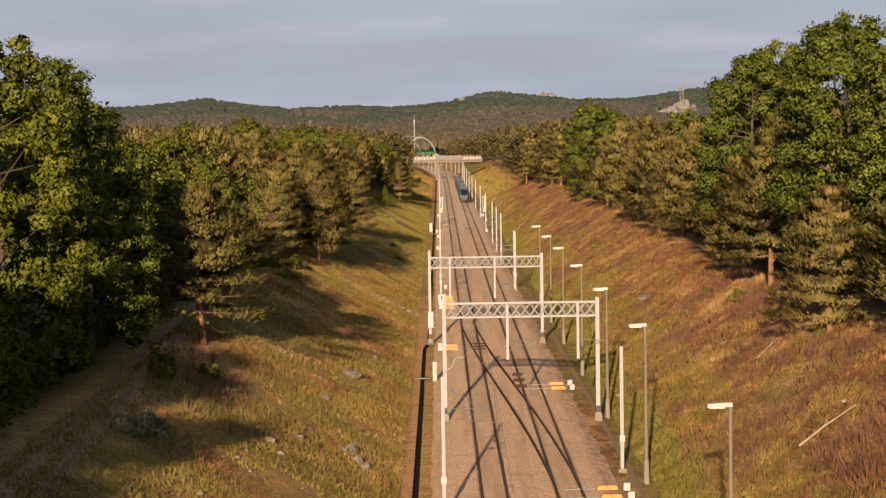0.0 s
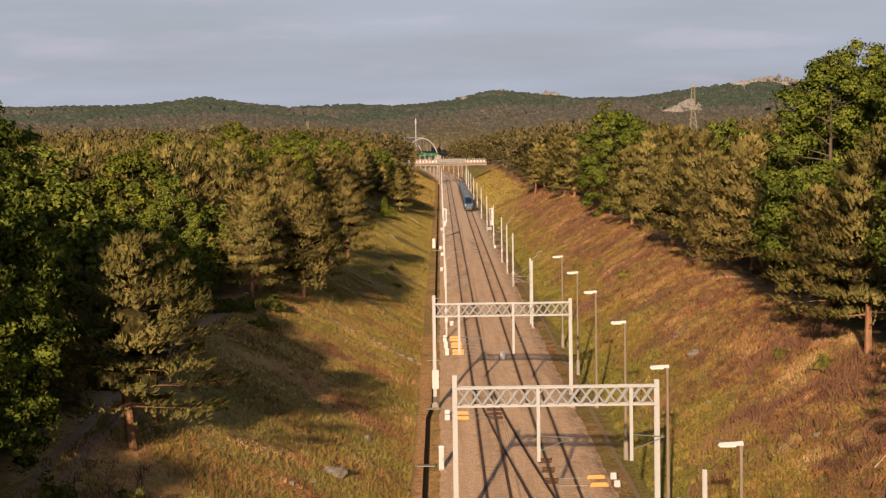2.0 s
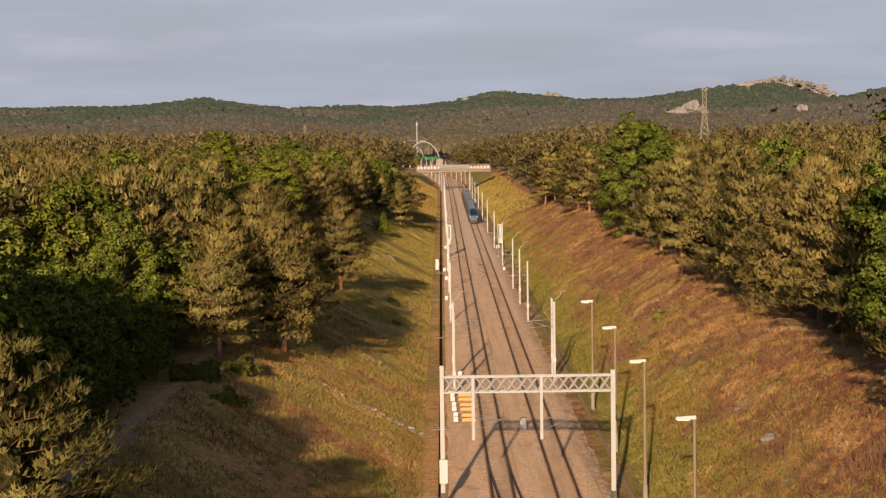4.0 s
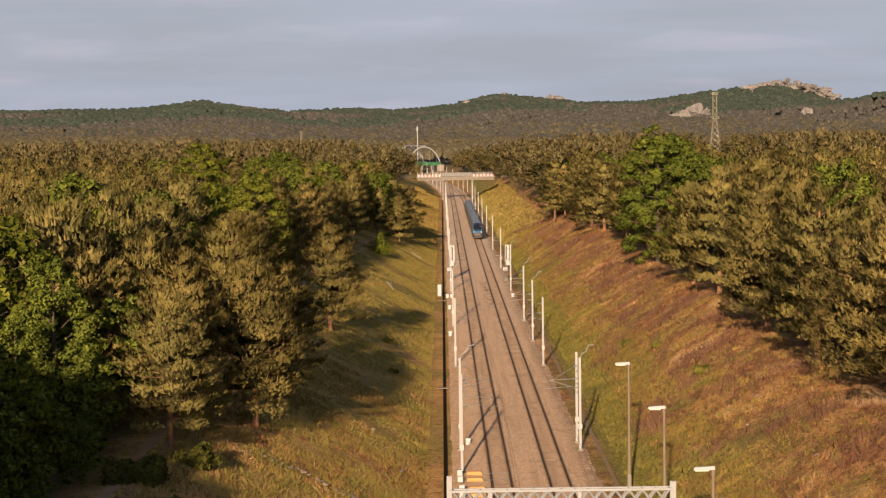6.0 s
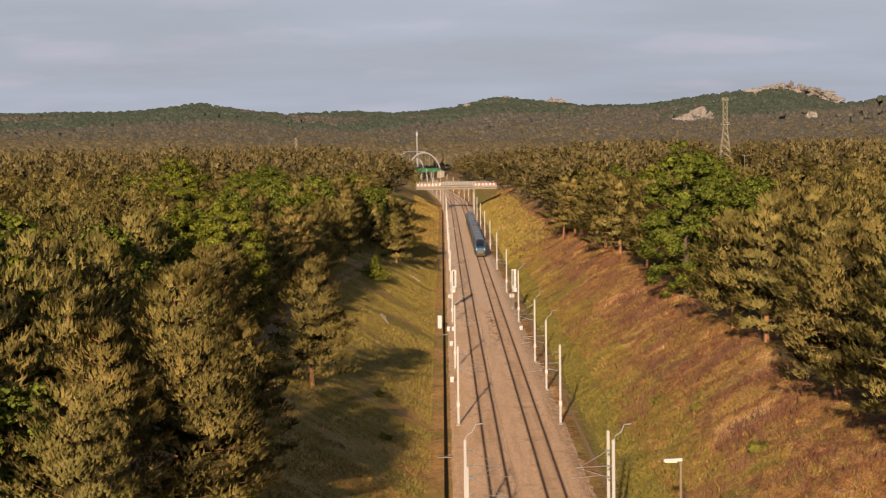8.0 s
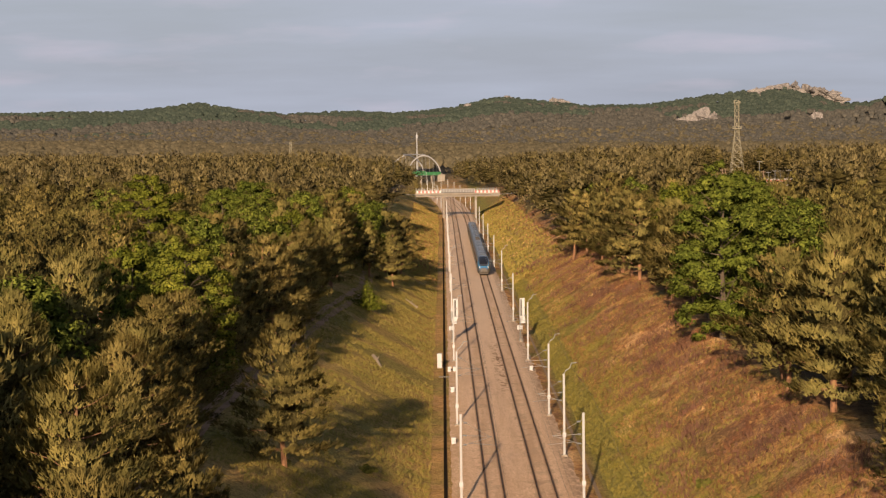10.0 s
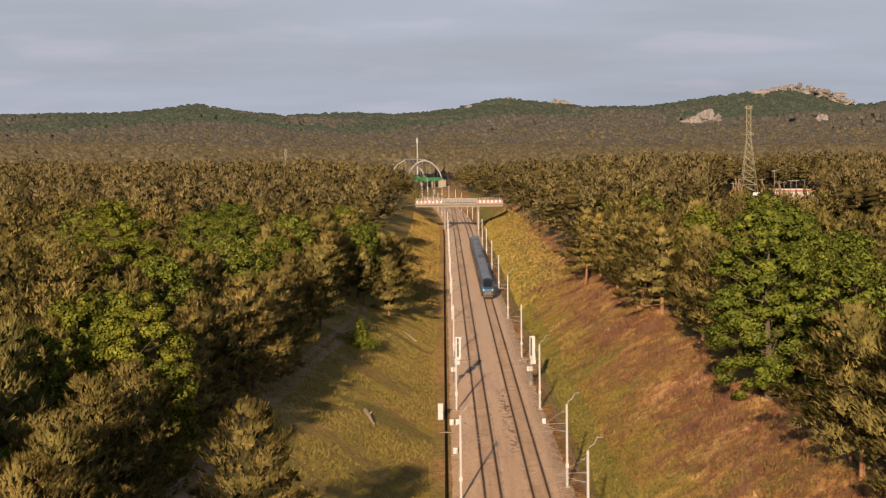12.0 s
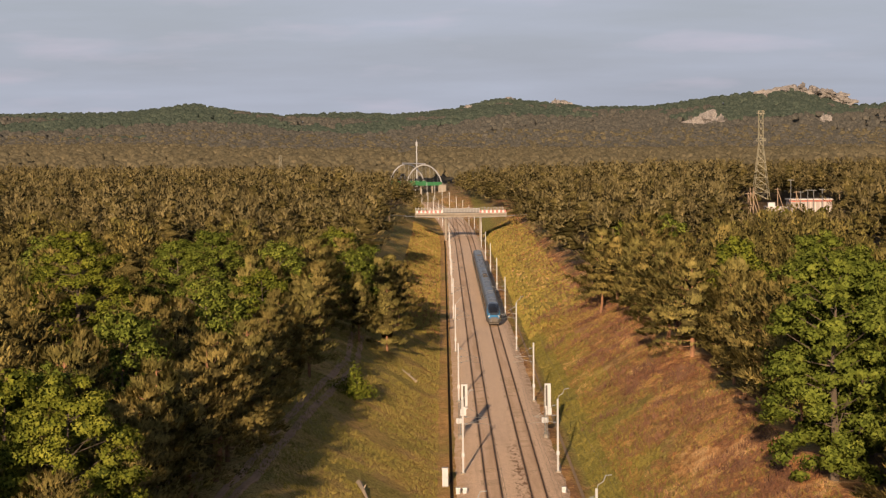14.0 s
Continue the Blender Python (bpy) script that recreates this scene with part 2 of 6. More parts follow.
def ballast_material():
    m, n, l, b = mat_base("track_ballast")
    v = coords(n, l)
    vor = n.new("ShaderNodeTexVoronoi")
    vor.inputs["Scale"].default_value = 10.0
    l.new(v, vor.inputs["Vector"])
    long = noise_node(n, l, coords(n, l, (1.2, 0.05, 1)), 1.0, 4, 0.6)
    patch = noise_node(n, l, v, 0.35, 5, 0.65)
    col = ramp_node(n, l, vor.outputs["Color"], ((0.0, (0.40, 0.268, 0.175)), (0.5, (0.71, 0.495, 0.330)), (1.0, (0.91, 0.685, 0.485))))
    rust = ramp_node(n, l, long, ((0.48, (0, 0, 0)), (0.72, (0.6, 0.6, 0.6))))
    col = blend(n, l, rust, col, (0.44, 0.28, 0.165))
    spill = ramp_node(n, l, patch, ((0.60, (0, 0, 0)), (0.72, (0.55, 0.55, 0.55))))
    col = blend(n, l, spill, col, (0.22, 0.14, 0.085))
    g = n.new("ShaderNodeNewGeometry")
    sep = n.new("ShaderNodeSeparateXYZ")
    l.new(g.outputs["Position"], sep.inputs[0])
    # newer, greyer stone further along the line
    fresh = n.new("ShaderNodeMapRange")
    fresh.inputs[1].default_value, fresh.inputs[2].default_value, fresh.inputs[4].default_value = 360.0, 560.0, 0.70
    l.new(sep.outputs["Y"], fresh.inputs[0])
    col = blend(n, l, fresh.outputs[0], col, (0.68, 0.545, 0.435))
    # a streak of spilled soil between the tracks
    band = []
    for axis, middle, half, soft in (("X", 0.75, 0.5, 0.5), ("Y", 467.0, 22.0, 10.0)):
        sub = n.new("ShaderNodeMath")
        sub.operation = "SUBTRACT"
        sub.inputs[1].default_value = middle
        l.new(sep.outputs[axis], sub.inputs[0])
        ab = n.new("ShaderNodeMath")
        ab.operation = "ABSOLUTE"
        l.new(sub.outputs[0], ab.inputs[0])
        rng = n.new("ShaderNodeMapRange")
        rng.inputs[1].default_value, rng.inputs[2].default_value = half + soft, half
        l.new(ab.outputs[0], rng.inputs[0])
        band.append(rng.outputs[0])
    lumps = ramp_node(n, l, noise_node(n, l, coords(n, l, (1.6, 0.5, 1)), 1.1, 5, 0.7), ((0.50, (0, 0, 0)), (0.58, (0.9, 0.9, 0.9))))
    soil = blend(n, l, 1.0, blend(n, l, 1.0, lumps, band[0], "MULTIPLY"), band[1], "MULTIPLY")
    col = blend(n, l, soil, col, (0.20, 0.115, 0.065))
    # dark coarse gravel spilled down the outer shoulder, earth on the inner one
    coarse = noise_node(n, l, coords(n, l, (1.3, 0.5, 1)), 1.4, 6, 0.75)
    for a, b_, tone, most in ((3.9, 5.2, (0.27, 0.18, 0.12), 0.8), (-4.0, -5.4, (0.50, 0.33, 0.19), 0.7)):
        rim = n.new("ShaderNodeMapRange")
        rim.inputs[1].default_value, rim.inputs[2].default_value = a, b_
        l.new(sep.outputs["X"], rim.inputs[0])
        lump = ramp_node(n, l, coarse, ((0.40, (0, 0, 0)), (0.58, (most,) * 3)))
        col = blend(n, l, blend(n, l, 1.0, lump, rim.outputs[0], "MULTIPLY"), col, tone)
    # grime between the rails of each track
    lane = sep.outputs["X"]
    for op, val in (("ABSOLUTE", 0), ("SUBTRACT", 2.25), ("ABSOLUTE", 0)):
        mth = n.new("ShaderNodeMath")
        mth.operation = op
        l.new(lane, mth.inputs[0])
        mth.inputs[1].default_value = val
        lane = mth.outputs[0]
    worn = ramp_node(n, l, lane, ((0.55, (0.55, 0.55, 0.55)), (0.78, (0, 0, 0))))
    smear = ramp_node(n, l, long, ((0.35, (0.25, 0.25, 0.25)), (0.6, (1, 1, 1))))
    col = blend(n, l, blend(n, l, 1.0, worn, smear, "MULTIPLY"), col, (0.46, 0.31, 0.20))
    # rust and grease along each rail
    last = sep.outputs["X"]
    for op, val in (("ABSOLUTE", 0), ("SUBTRACT", 2.25), ("ABSOLUTE", 0), ("SUBTRACT", 0.755), ("ABSOLUTE", 0)):
        mth = n.new("ShaderNodeMath")
        mth.operation = op
        l.new(last, mth.inputs[0])
        mth.inputs[1].default_value = val
        last = mth.outputs[0]
    grease = ramp_node(n, l, last, ((0.08, (0.75, 0.75, 0.75)), (0.26, (0, 0, 0))))
    col = blend(n, l, grease, col, (0.23, 0.135, 0.08))
    l.new(col, b.inputs["Base Color"])
    b.inputs["Roughness"].default_value = 0.95
    b.inputs["Specular IOR Level"].default_value = 0.15
    bump(n, l, b, vor.outputs["Distance"], 0.5, 0.06)
    return m


def rock_material(name, a, b_, c):
    m, n, l, b = mat_base(name)
    v = coords(n, l)
    big = noise_node(n, l, v, 0.25, 6, 0.7)
    crack = noise_node(n, l, coords(n, l, (1, 1, 3)), 0.9, 6, 0.75)
    col = ramp_node(n, l, big, ((0.3, a), (0.5, b_), (0.7, c)))
    dark = ramp_node(n, l, crack, ((0.36, (0.45, 0.43, 0.4)), (0.55, (1.05, 1.05, 1.05))))
    col = blend(n, l, 1.0, col, dark, "MULTIPLY")
    l.new(col, b.inputs["Base Color"])
    b.inputs["Roughness"].default_value = 0.9
    bump(n, l, b, crack, 0.6, 0.4)
    return m


GROUND = ground_material()
BALLAST = ballast_material()
PINE = foliage("pine_needles", (0.064, 0.061, 0.022), (0.152, 0.139, 0.051), (0.268, 0.232, 0.090), 0.9, 0.08)
PINE_WARM = foliage("pine_needles_olive", (0.066, 0.060, 0.022), (0.166, 0.141, 0.053), (0.288, 0.236, 0.093), 0.9, 0.08)
LEAF = foliage("broad_leaves", (0.048, 0.069, 0.013), (0.114, 0.146, 0.029), (0.214, 0.242, 0.053), 1.3, 0.17)
LEAF_YELLOW = foliage("yellow_green_leaves", (0.046, 0.062, 0.010), (0.115, 0.138, 0.022), (0.21, 0.225, 0.042), 1.3, 0.18)
# middle and far woods are greyed and blued: haze put into the colour
HAZED_MID_PINE = foliage("hazed_mid_pine_canopy", (0.068, 0.061, 0.032), (0.142, 0.124, 0.066), (0.214, 0.184, 0.100), 0.9, 0.08)
HAZED_FAR_PINE = foliage("hazed_far_pine_canopy", (0.062, 0.060, 0.045), (0.116, 0.108, 0.080), (0.185, 0.168, 0.122), 0.35, 0.35)
HAZED_WOOD = foliage("hazed_hill_woodland", (0.062, 0.066, 0.069), (0.104, 0.107, 0.108), (0.155, 0.154, 0.152), 0.30, 0.35)
HAZED_GREEN = foliage("hazed_hill_greenwood", (0.034, 0.053, 0.052), (0.062, 0.086, 0.080), (0.098, 0.126, 0.112), 0.30, 0.35)
# darker copies of the foliage colours paint shade inside the crowns
PINE_SHADE_CORE = foliage("pine_shaded_inner_needles", (0.034, 0.031, 0.014), (0.070, 0.063, 0.028), (0.115, 0.100, 0.046), 1.6, 0.0, 0.35)
PINE_SHADE_BOUGHS = foliage("pine_shaded_bough_needles", (0.035, 0.032, 0.014), (0.082, 0.073, 0.031), (0.140, 0.120, 0.053), 1.2, 0.0, 0.30)
LEAF_SHADE_CORE = foliage("shaded_inner_leaves", (0.024, 0.036, 0.008), (0.054, 0.073, 0.016), (0.095, 0.118, 0.028), 1.6, 0.0, 0.30)
GRASS = meadow("dry_grass_blades", ((0.32, (0.18, 0.150, 0.040)), (0.41, (0.40, 0.235, 0.095)), (0.465, (0.165, 0.078, 0.050)), (0.50, (0.21, 0.098, 0.058)), (0.545, (0.36, 0.19, 0.080)), (0.62, (0.56, 0.37, 0.185))))
GRASS_GREEN = foliage("green_grass_blades", (0.135, 0.128, 0.032), (0.258, 0.226, 0.065), (0.420, 0.338, 0.114), 0.5, 0.3)
LEAF_GREY = foliage("silvery_shrub_leaves", (0.12, 0.125, 0.070), (0.22, 0.225, 0.135), (0.34, 0.335, 0.21), 1.3, 0.12)
LEAF_DULL = foliage("dull_green_shrub_leaves", (0.050, 0.058, 0.015), (0.105, 0.110, 0.030), (0.18, 0.175, 0.052), 1.3, 0.18)
SCRUB = foliage("bare_scrub_twigs", (0.080, 0.044, 0.036), (0.150, 0.083, 0.064), (0.25, 0.150, 0.110), 0.3, 0.1)
BARK = plain("pine_bark", (0.20, 0.105, 0.058), 0.95, 0, 0.35, 0.8, 6.0, (0.06, 0.04, 0.03), 0.6)
BARK_GREY = plain("grey_bark", (0.07, 0.056, 0.042), 0.95, 0, 0.3, 0.8, 6.0)
LIMESTONE = rock_material("pale_limestone", (0.12, 0.118, 0.122), (0.19, 0.184, 0.19), (0.26, 0.25, 0.255))
FIELD_STONE = rock_material("grey_field_stone", (0.17, 0.155, 0.14), (0.24, 0.22, 0.195), (0.31, 0.28, 0.25))
RAIL = plain("rail_rust", (0.060, 0.035, 0.024), 0.95, 0.0, 0.2, 2.0)
RAIL.node_tree.nodes["Principled BSDF"].inputs["Specular IOR Level"].default_value = 0.1
RAIL_TOP = plain("worn_rail_head", (0.125, 0.088, 0.067), 0.6, 0.3, 0.08, 2.0)
CONCRETE = plain("grey_concrete", (0.185, 0.17, 0.15), 0.9, 0, 0.15, 0.8, 9.0)
SLEEPER = plain("concrete_sleeper", (0.40, 0.29, 0.19), 0.95, 0, 0.2, 0.8, 9.0)
# near-black colour stands in for a deep slot's shade and dark water
CHANNEL = plain("shaded_damp_channel", (0.022, 0.015, 0.009), 1.0, 0, 0.3, 0.6, 14.0, (0.03, 0.02, 0.012))
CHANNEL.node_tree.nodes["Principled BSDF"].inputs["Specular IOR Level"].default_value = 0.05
WHITE = plain("pale_grey_paint", (0.235, 0.258, 0.29), 0.5, 0.0, 0.06, 0.9)
WHITE_BOX = plain("white_enamel", (0.29, 0.315, 0.355), 0.45, 0.0, 0.04, 0.9, 14, (0.3, 0.25, 0.2), 0.12)
GALV = plain("galvanised_steel", (0.155, 0.17, 0.185), 0.5, 0.35, 0.1, 1.2)
LAMP_GREY = plain("weathered_lamp_pole", (0.15, 0.125, 0.098), 0.75, 0.0, 0.12, 0.7)
BLACK = plain("black_tar", (0.02, 0.02, 0.022), 0.6, 0, 0.2, 1.0)
YELLOW = plain("yellow_cover", (0.36, 0.17, 0.02), 0.55, 0, 0.08, 2.0)
RED = plain("red_plastic", (0.24, 0.045, 0.05), 0.5, 0, 0.08, 2.0)
GREEN_STEEL = plain("green_painted_girder", (0.010, 0.095, 0.036), 0.95, 0, 0.12, 0.4)
ARCH_PAINT = plain("silver_grey_arch_paint", (0.24, 0.255, 0.28), 0.45, 0.1, 0.08, 0.4)
TRACK_DIRT = plain("sandy_track_dirt", (0.34, 0.20, 0.115), 0.95, 0, 0.25, 0.5, 5.0, (0.14, 0.10, 0.04), 0.5)
TRAIN_ROOF = plain("train_roof_blue_grey", (0.13, 0.165, 0.22), 0.4, 0.15, 0.10, 0.35, 6.0, (0.12, 0.10, 0.08), 0.3)
TRAIN_SIDE = plain("train_side_silver", (0.19, 0.19, 0.20), 0.35, 0.5, 0.06, 0.4)
TRAIN_DARK = plain("train_dark_band", (0.035, 0.045, 0.065), 0.25, 0.0, 0.1, 0.5)
TRAIN_BLUE = plain("train_sky_blue", (0.035, 0.165, 0.37), 0.3, 0.0, 0.05, 0.6, 10, (0.2, 0.15, 0.1), 0.1)
TRAIN_GREY = plain("train_underframe", (0.07, 0.065, 0.06), 0.7, 0.2, 0.2, 0.6)
SCREEN = plain("dark_windscreen", (0.012, 0.014, 0.02), 0.08, 0.0, 0.05, 0.6, 5, (0.02, 0.02, 0.02), 0.1)
LENS = plain("clear_headlamp", (0.75, 0.74, 0.70), 0.15, 0.2, 0.03, 1.0)
BRICK_PINK = plain("pinkish_render", (0.25, 0.232, 0.235), 0.9, 0, 0.1, 0.5)
SCREEN_MESH = plain("grey_mesh_screen", (0.13, 0.135, 0.145), 0.7, 0.1, 0.08, 0.5)
ROOF_BOX = plain("blue_grey_roof_box", (0.12, 0.14, 0.17), 0.5, 0.1, 0.1, 0.6)
ROOF_GREY = plain("pale_metal_roof", (0.36, 0.34, 0.34), 0.55, 0.1, 0.1, 0.5)
WOOD_POLE = plain("weathered_timber", (0.20, 0.15, 0.11), 0.9, 0, 0.25, 0.6)
WOOD_PALE = plain("bleached_dead_wood", (0.30, 0.25, 0.20), 0.9, 0, 0.15, 1.2)
WIRE = plain("copper_wire", (0.10, 0.085, 0.07), 0.6, 0.4, 0.05, 1.0)
TOWER_PAINT = plain("yellowish_tower_steel", (0.21, 0.205, 0.155), 0.6, 0.1, 0.1, 0.5)

# ---- geometry helpers ----
class Shape:
    """Collects vertices and faces as arrays and turns them into one mesh."""

    def __init__(self):
        self.v, self.f, self.n = [], [], 0

    def add(self, verts, faces):
        verts = np.asarray(verts, float).reshape(-1, 3)
        for face in faces:
            self.f.append(tuple(int(i) + self.n for i in face))
        self.v.append(verts)
        self.n += len(verts)
        return self

    def box(self, cx, cy, cz, sx, sy, sz, taper=1.0):
        x, y, z = sx / 2, sy / 2, sz / 2
        t = taper
        v = [(-x, -y, -z), (x, -y, -z), (x, y, -z), (-x, y, -z), (-x * t, -y * t, z), (x * t, -y * t, z), (x * t, y * t, z), (-x * t, y * t, z)]
        return self.add(np.array(v) + (cx, cy, cz), [(3, 2, 1, 0), (4, 5, 6, 7), (0, 1, 5, 4), (1, 2, 6, 5), (2, 3, 7, 6), (3, 0, 4, 7)])

    def tube(self, points, radii, sides=6, caps=True):
        points = [Vector(p) for p in points]
        if isinstance(radii, (int, float)):
            radii = [radii] * len(points)
        rings = []
        for i, p in enumerate(points):
            d = (points[min(i + 1, len(points) - 1)] - points[max(i - 1, 0)]).normalized()
            a = d.cross(Vector((0, 0, 1)) if abs(d.z) < 0.9 else Vector((1, 0, 0))).normalized()
            b = d.cross(a)
            rings += [p + radii[i] * (math.cos(k * math.tau / sides) * a + math.sin(k * math.tau / sides) * b) for k in range(sides)]
        faces = [(r * sides + k, r * sides + (k + 1) % sides, (r + 1) * sides + (k + 1) % sides, (r + 1) * sides + k) for r in range(len(points) - 1) for k in range(sides)]
        if caps:
            faces += [tuple(range(sides))[::-1], tuple((len(points) - 1) * sides + k for k in range(sides))]
        return self.add([tuple(p) for p in rings], faces)

    def sweep(self, path, section, closed=True):
        """Sweeps a section (across, up) along a path of (x, y, z) that runs mostly ahead."""
        k, verts = len(section), []
        path = np.asarray(path, float)
        for i, p in enumerate(path):
            d = path[min(i + 1, len(path) - 1)] - path[max(i - 1, 0)]
            d = d[:2] / np.hypot(*d[:2])
            right = np.array((d[1], -d[0], 0))
            verts += [p + right * a + np.array((0, 0, u)) for a, u in section]
        last = k if closed else k - 1
        faces = [(r * k + j, (r + 1) * k + j, (r + 1) * k + (j + 1) % k, r * k + (j + 1) % k) for r in range(len(path) - 1) for j in range(last)]
        if closed:
            faces += [tuple(range(k)), tuple((len(path) - 1) * k + j for j in range(k))[::-1]]
        return self.add(verts, faces)

    def mesh(self, name, material, smooth=False):
        me = bpy.data.meshes.new(name)
        me.from_pydata(np.concatenate(self.v).tolist(), [], self.f)
        me.materials.append(material)
        if smooth:
            me.polygons.foreach_set("use_smooth", [True] * len(me.polygons))
        me.update()
        return me


def raw_mesh(name, verts, tris, material, smooth=False, normals=None, inner=None, inner_tris=0):
    """A mesh of triangles from arrays, quickly."""
    me = bpy.data.meshes.new(name)
    verts, tris = np.asarray(verts, np.float32), np.asarray(tris, np.int32)
    me.vertices.add(len(verts))
    me.vertices.foreach_set("co", verts.ravel())
    me.loops.add(tris.size)
    me.loops.foreach_set("vertex_index", tris.ravel())
    me.polygons.add(len(tris))
    me.polygons.foreach_set("loop_start", np.arange(0, tris.size, 3, dtype=np.int32))
    me.polygons.foreach_set("use_smooth", np.full(len(tris), smooth))
    me.materials.append(material)
    if inner_tris:
        me.materials.append(inner)
        me.polygons.foreach_set("material_index", (np.arange(len(tris)) < inner_tris).astype(np.int32))
    me.update()
    me.validate()
    if normals is not None:
        me.normals_split_custom_set_from_vertices(np.asarray(normals, np.float32))
    return me


def part(name, shape, material, parent, label="", smooth=False):
    me = shape if isinstance(shape, bpy.types.Mesh) else shape.mesh(name, material, smooth)
    ob = new(name, me)
    ob.parent = parent
    if label:
        tagged(ob, label)
    return ob


def thing(name, label, category, group="", at=None):
    ob = new(name)
    ob.empty_display_size = 0.2
    if at is not None:
        ob.matrix_basis = at
    return tagged(ob, label, category, group)


def smoothstep(a, b, v):
    t = np.clip((np.asarray(v, float) - a) / (b - a), 0, 1)
    return t * t * (3 - 2 * t)


# ---- the lie of the land ----
def centre(y):
    """Where the middle between the two tracks runs: straight, then bending to the left."""
    return -np.clip(np.asarray(y, float) - 900.0, 0, 800) ** 2 / 13000.0


RIDGE_X = np.array([-1500, -715, -534, -407, -262, -153, -81, 10, 82, 191, 236, 326, 417, 498, 553, 607, 643, 705, 1500.0])
RIDGE_Z = np.array([60, 58, 58, 67, 51, 55, 51, 57, 72, 66, 60, 61, 73, 78, 84, 69, 57, 58, 60.0])


def rough(x, y, size, seed=0.0):
    """Soft uneven relief between -1 and 1."""
    x, y = np.asarray(x, float) / size + seed, np.asarray(y, float) / size - seed
    return (np.sin(x * 2.1 + 1.3 * np.sin(y * 1.7)) + np.sin(y * 2.3 + 1.1 * np.sin(x * 1.9 + 2)) + 0.6 * np.sin(x * 4.7 + y * 3.1) + 0.4 * np.sin(x * 9.1 - y * 7.3)) / 3.0


def land(x, y):
    x, y = np.asarray(x, float), np.asarray(y, float)
    u = x - centre(y)
    cut = 1 - 0.75 * smoothstep(1000, 1250, y)
    top_l = (7.2 + 0.5 * rough(x, y, 60)) * cut
    top_r = (8.2 + 0.6 * rough(x, y, 60, 5)) * cut
    left = np.interp(u, [-60, -24, -22, -8.3, -7.75], [7.6, 7.2, 6.55, -0.45, -0.5])
    left = np.where(u < -8.3, left / 7.2 * top_l + 0.16 * rough(x, y, 7) * smoothstep(-8.5, -12, u) * smoothstep(660, 520, y), left)
    right = np.interp(u, [6.4, 7.6, 8.3, 21.5, 24, 60], [-0.45, -0.75, -0.5, 7.2, 8.1, 8.6])
    right = np.where(u > 8.3, right / 8.2 * top_r + 0.28 * rough(x, y, 6, 3) * smoothstep(8.5, 12, u) * smoothstep(660, 520, y), right)
    z = np.where(u < 0, np.where(u < -6.4, left, -0.45), np.where(u > 6.4, right, -0.45))
    far = smoothstep(2500, 3600, y)
    ridge = np.interp(x * 3600.0 / np.maximum(y, 600), RIDGE_X, RIDGE_Z) + 4 * rough(x, y, 160) + 2 * rough(x, y, 60, 2)
    swell = 5 * smoothstep(1200, 2000, y) * (1 + 0.7 * rough(x, y, 400, 1)) + 6 * smoothstep(-120, -330, x) * smoothstep(1000, 1700, y)
    z = np.where(y > 1000, z + swell, z)
    knoll = 30 * np.exp(-((x - 640) / 75.0) ** 2 - ((y - 3060) / 170.0) ** 2)
    z = z * (1 - far) + ridge * far + knoll
    return z - 30 * smoothstep(3700, 4300, y)


def build_ground():
    xs = np.concatenate([[-1500, -1100, -800, -600, -450, -340, -260, -200, -160, -130, -105, -85, -70, -58, -48], np.arange(-40, -24, 1.6), np.arange(-24, -8.2, 0.55),
                         [-8.3, -7.75, -7.0, -6.4, -3.0, 0.0, 3.0, 6.4, 7.0, 7.6, 8.3], np.arange(8.9, 26, 0.55), np.arange(26.5, 42, 1.6),
                         [48, 58, 70, 85, 105, 130, 160, 200, 260, 340, 450], np.arange(480, 780, 22), [800, 1100, 1500]])
    ys = np.concatenate([np.arange(-400, 60, 40), np.arange(60, 320, 1.1), np.arange(320, 620, 2.5), np.arange(620, 1100, 5), np.arange(1100, 1700, 25), np.arange(1700, 2700, 80), np.arange(2700, 3500, 35), np.arange(3520, 4901, 80)])
    gx, gy = np.meshgrid(xs, ys)
    gx = gx + np.where(np.abs(gx) < 400, centre(gy), 0)
    gz = land(gx, gy)
    near = smoothstep(8.5, 12, np.abs(gx - centre(gy))) * smoothstep(700, 300, gy)
    gz = gz + near * (np.random.RandomState(4).rand(*gz.shape) - 0.5) * 0.05
    verts = np.stack([gx, gy, gz], -1).reshape(-1, 3)
    w = len(xs)
    i = (np.arange(len(ys) - 1)[:, None] * w + np.arange(w - 1)[None]).ravel()
    tris = np.concatenate([np.stack([i, i + 1, i + w + 1], 1), np.stack([i, i + w + 1, i + w], 1)])
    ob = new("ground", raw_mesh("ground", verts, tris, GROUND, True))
    tagged(ob, "dry grassy cutting banks and sandy forest soil", "ground", kind="structure")


build_ground()

LINE = [(float(centre(y)), float(y), 0.0) for y in np.concatenate([np.arange(-100, 860, 40), np.arange(860, 1700, 12)])]
NEAR_LINE = [(float(centre(y)), float(y), 0.0) for y in np.concatenate([np.arange(-100, 60, 20.0), np.arange(60, 620, 2.0)])] + [(float(centre(y)), float(y), 0.0) for y in np.arange(620, 1700, 12)]


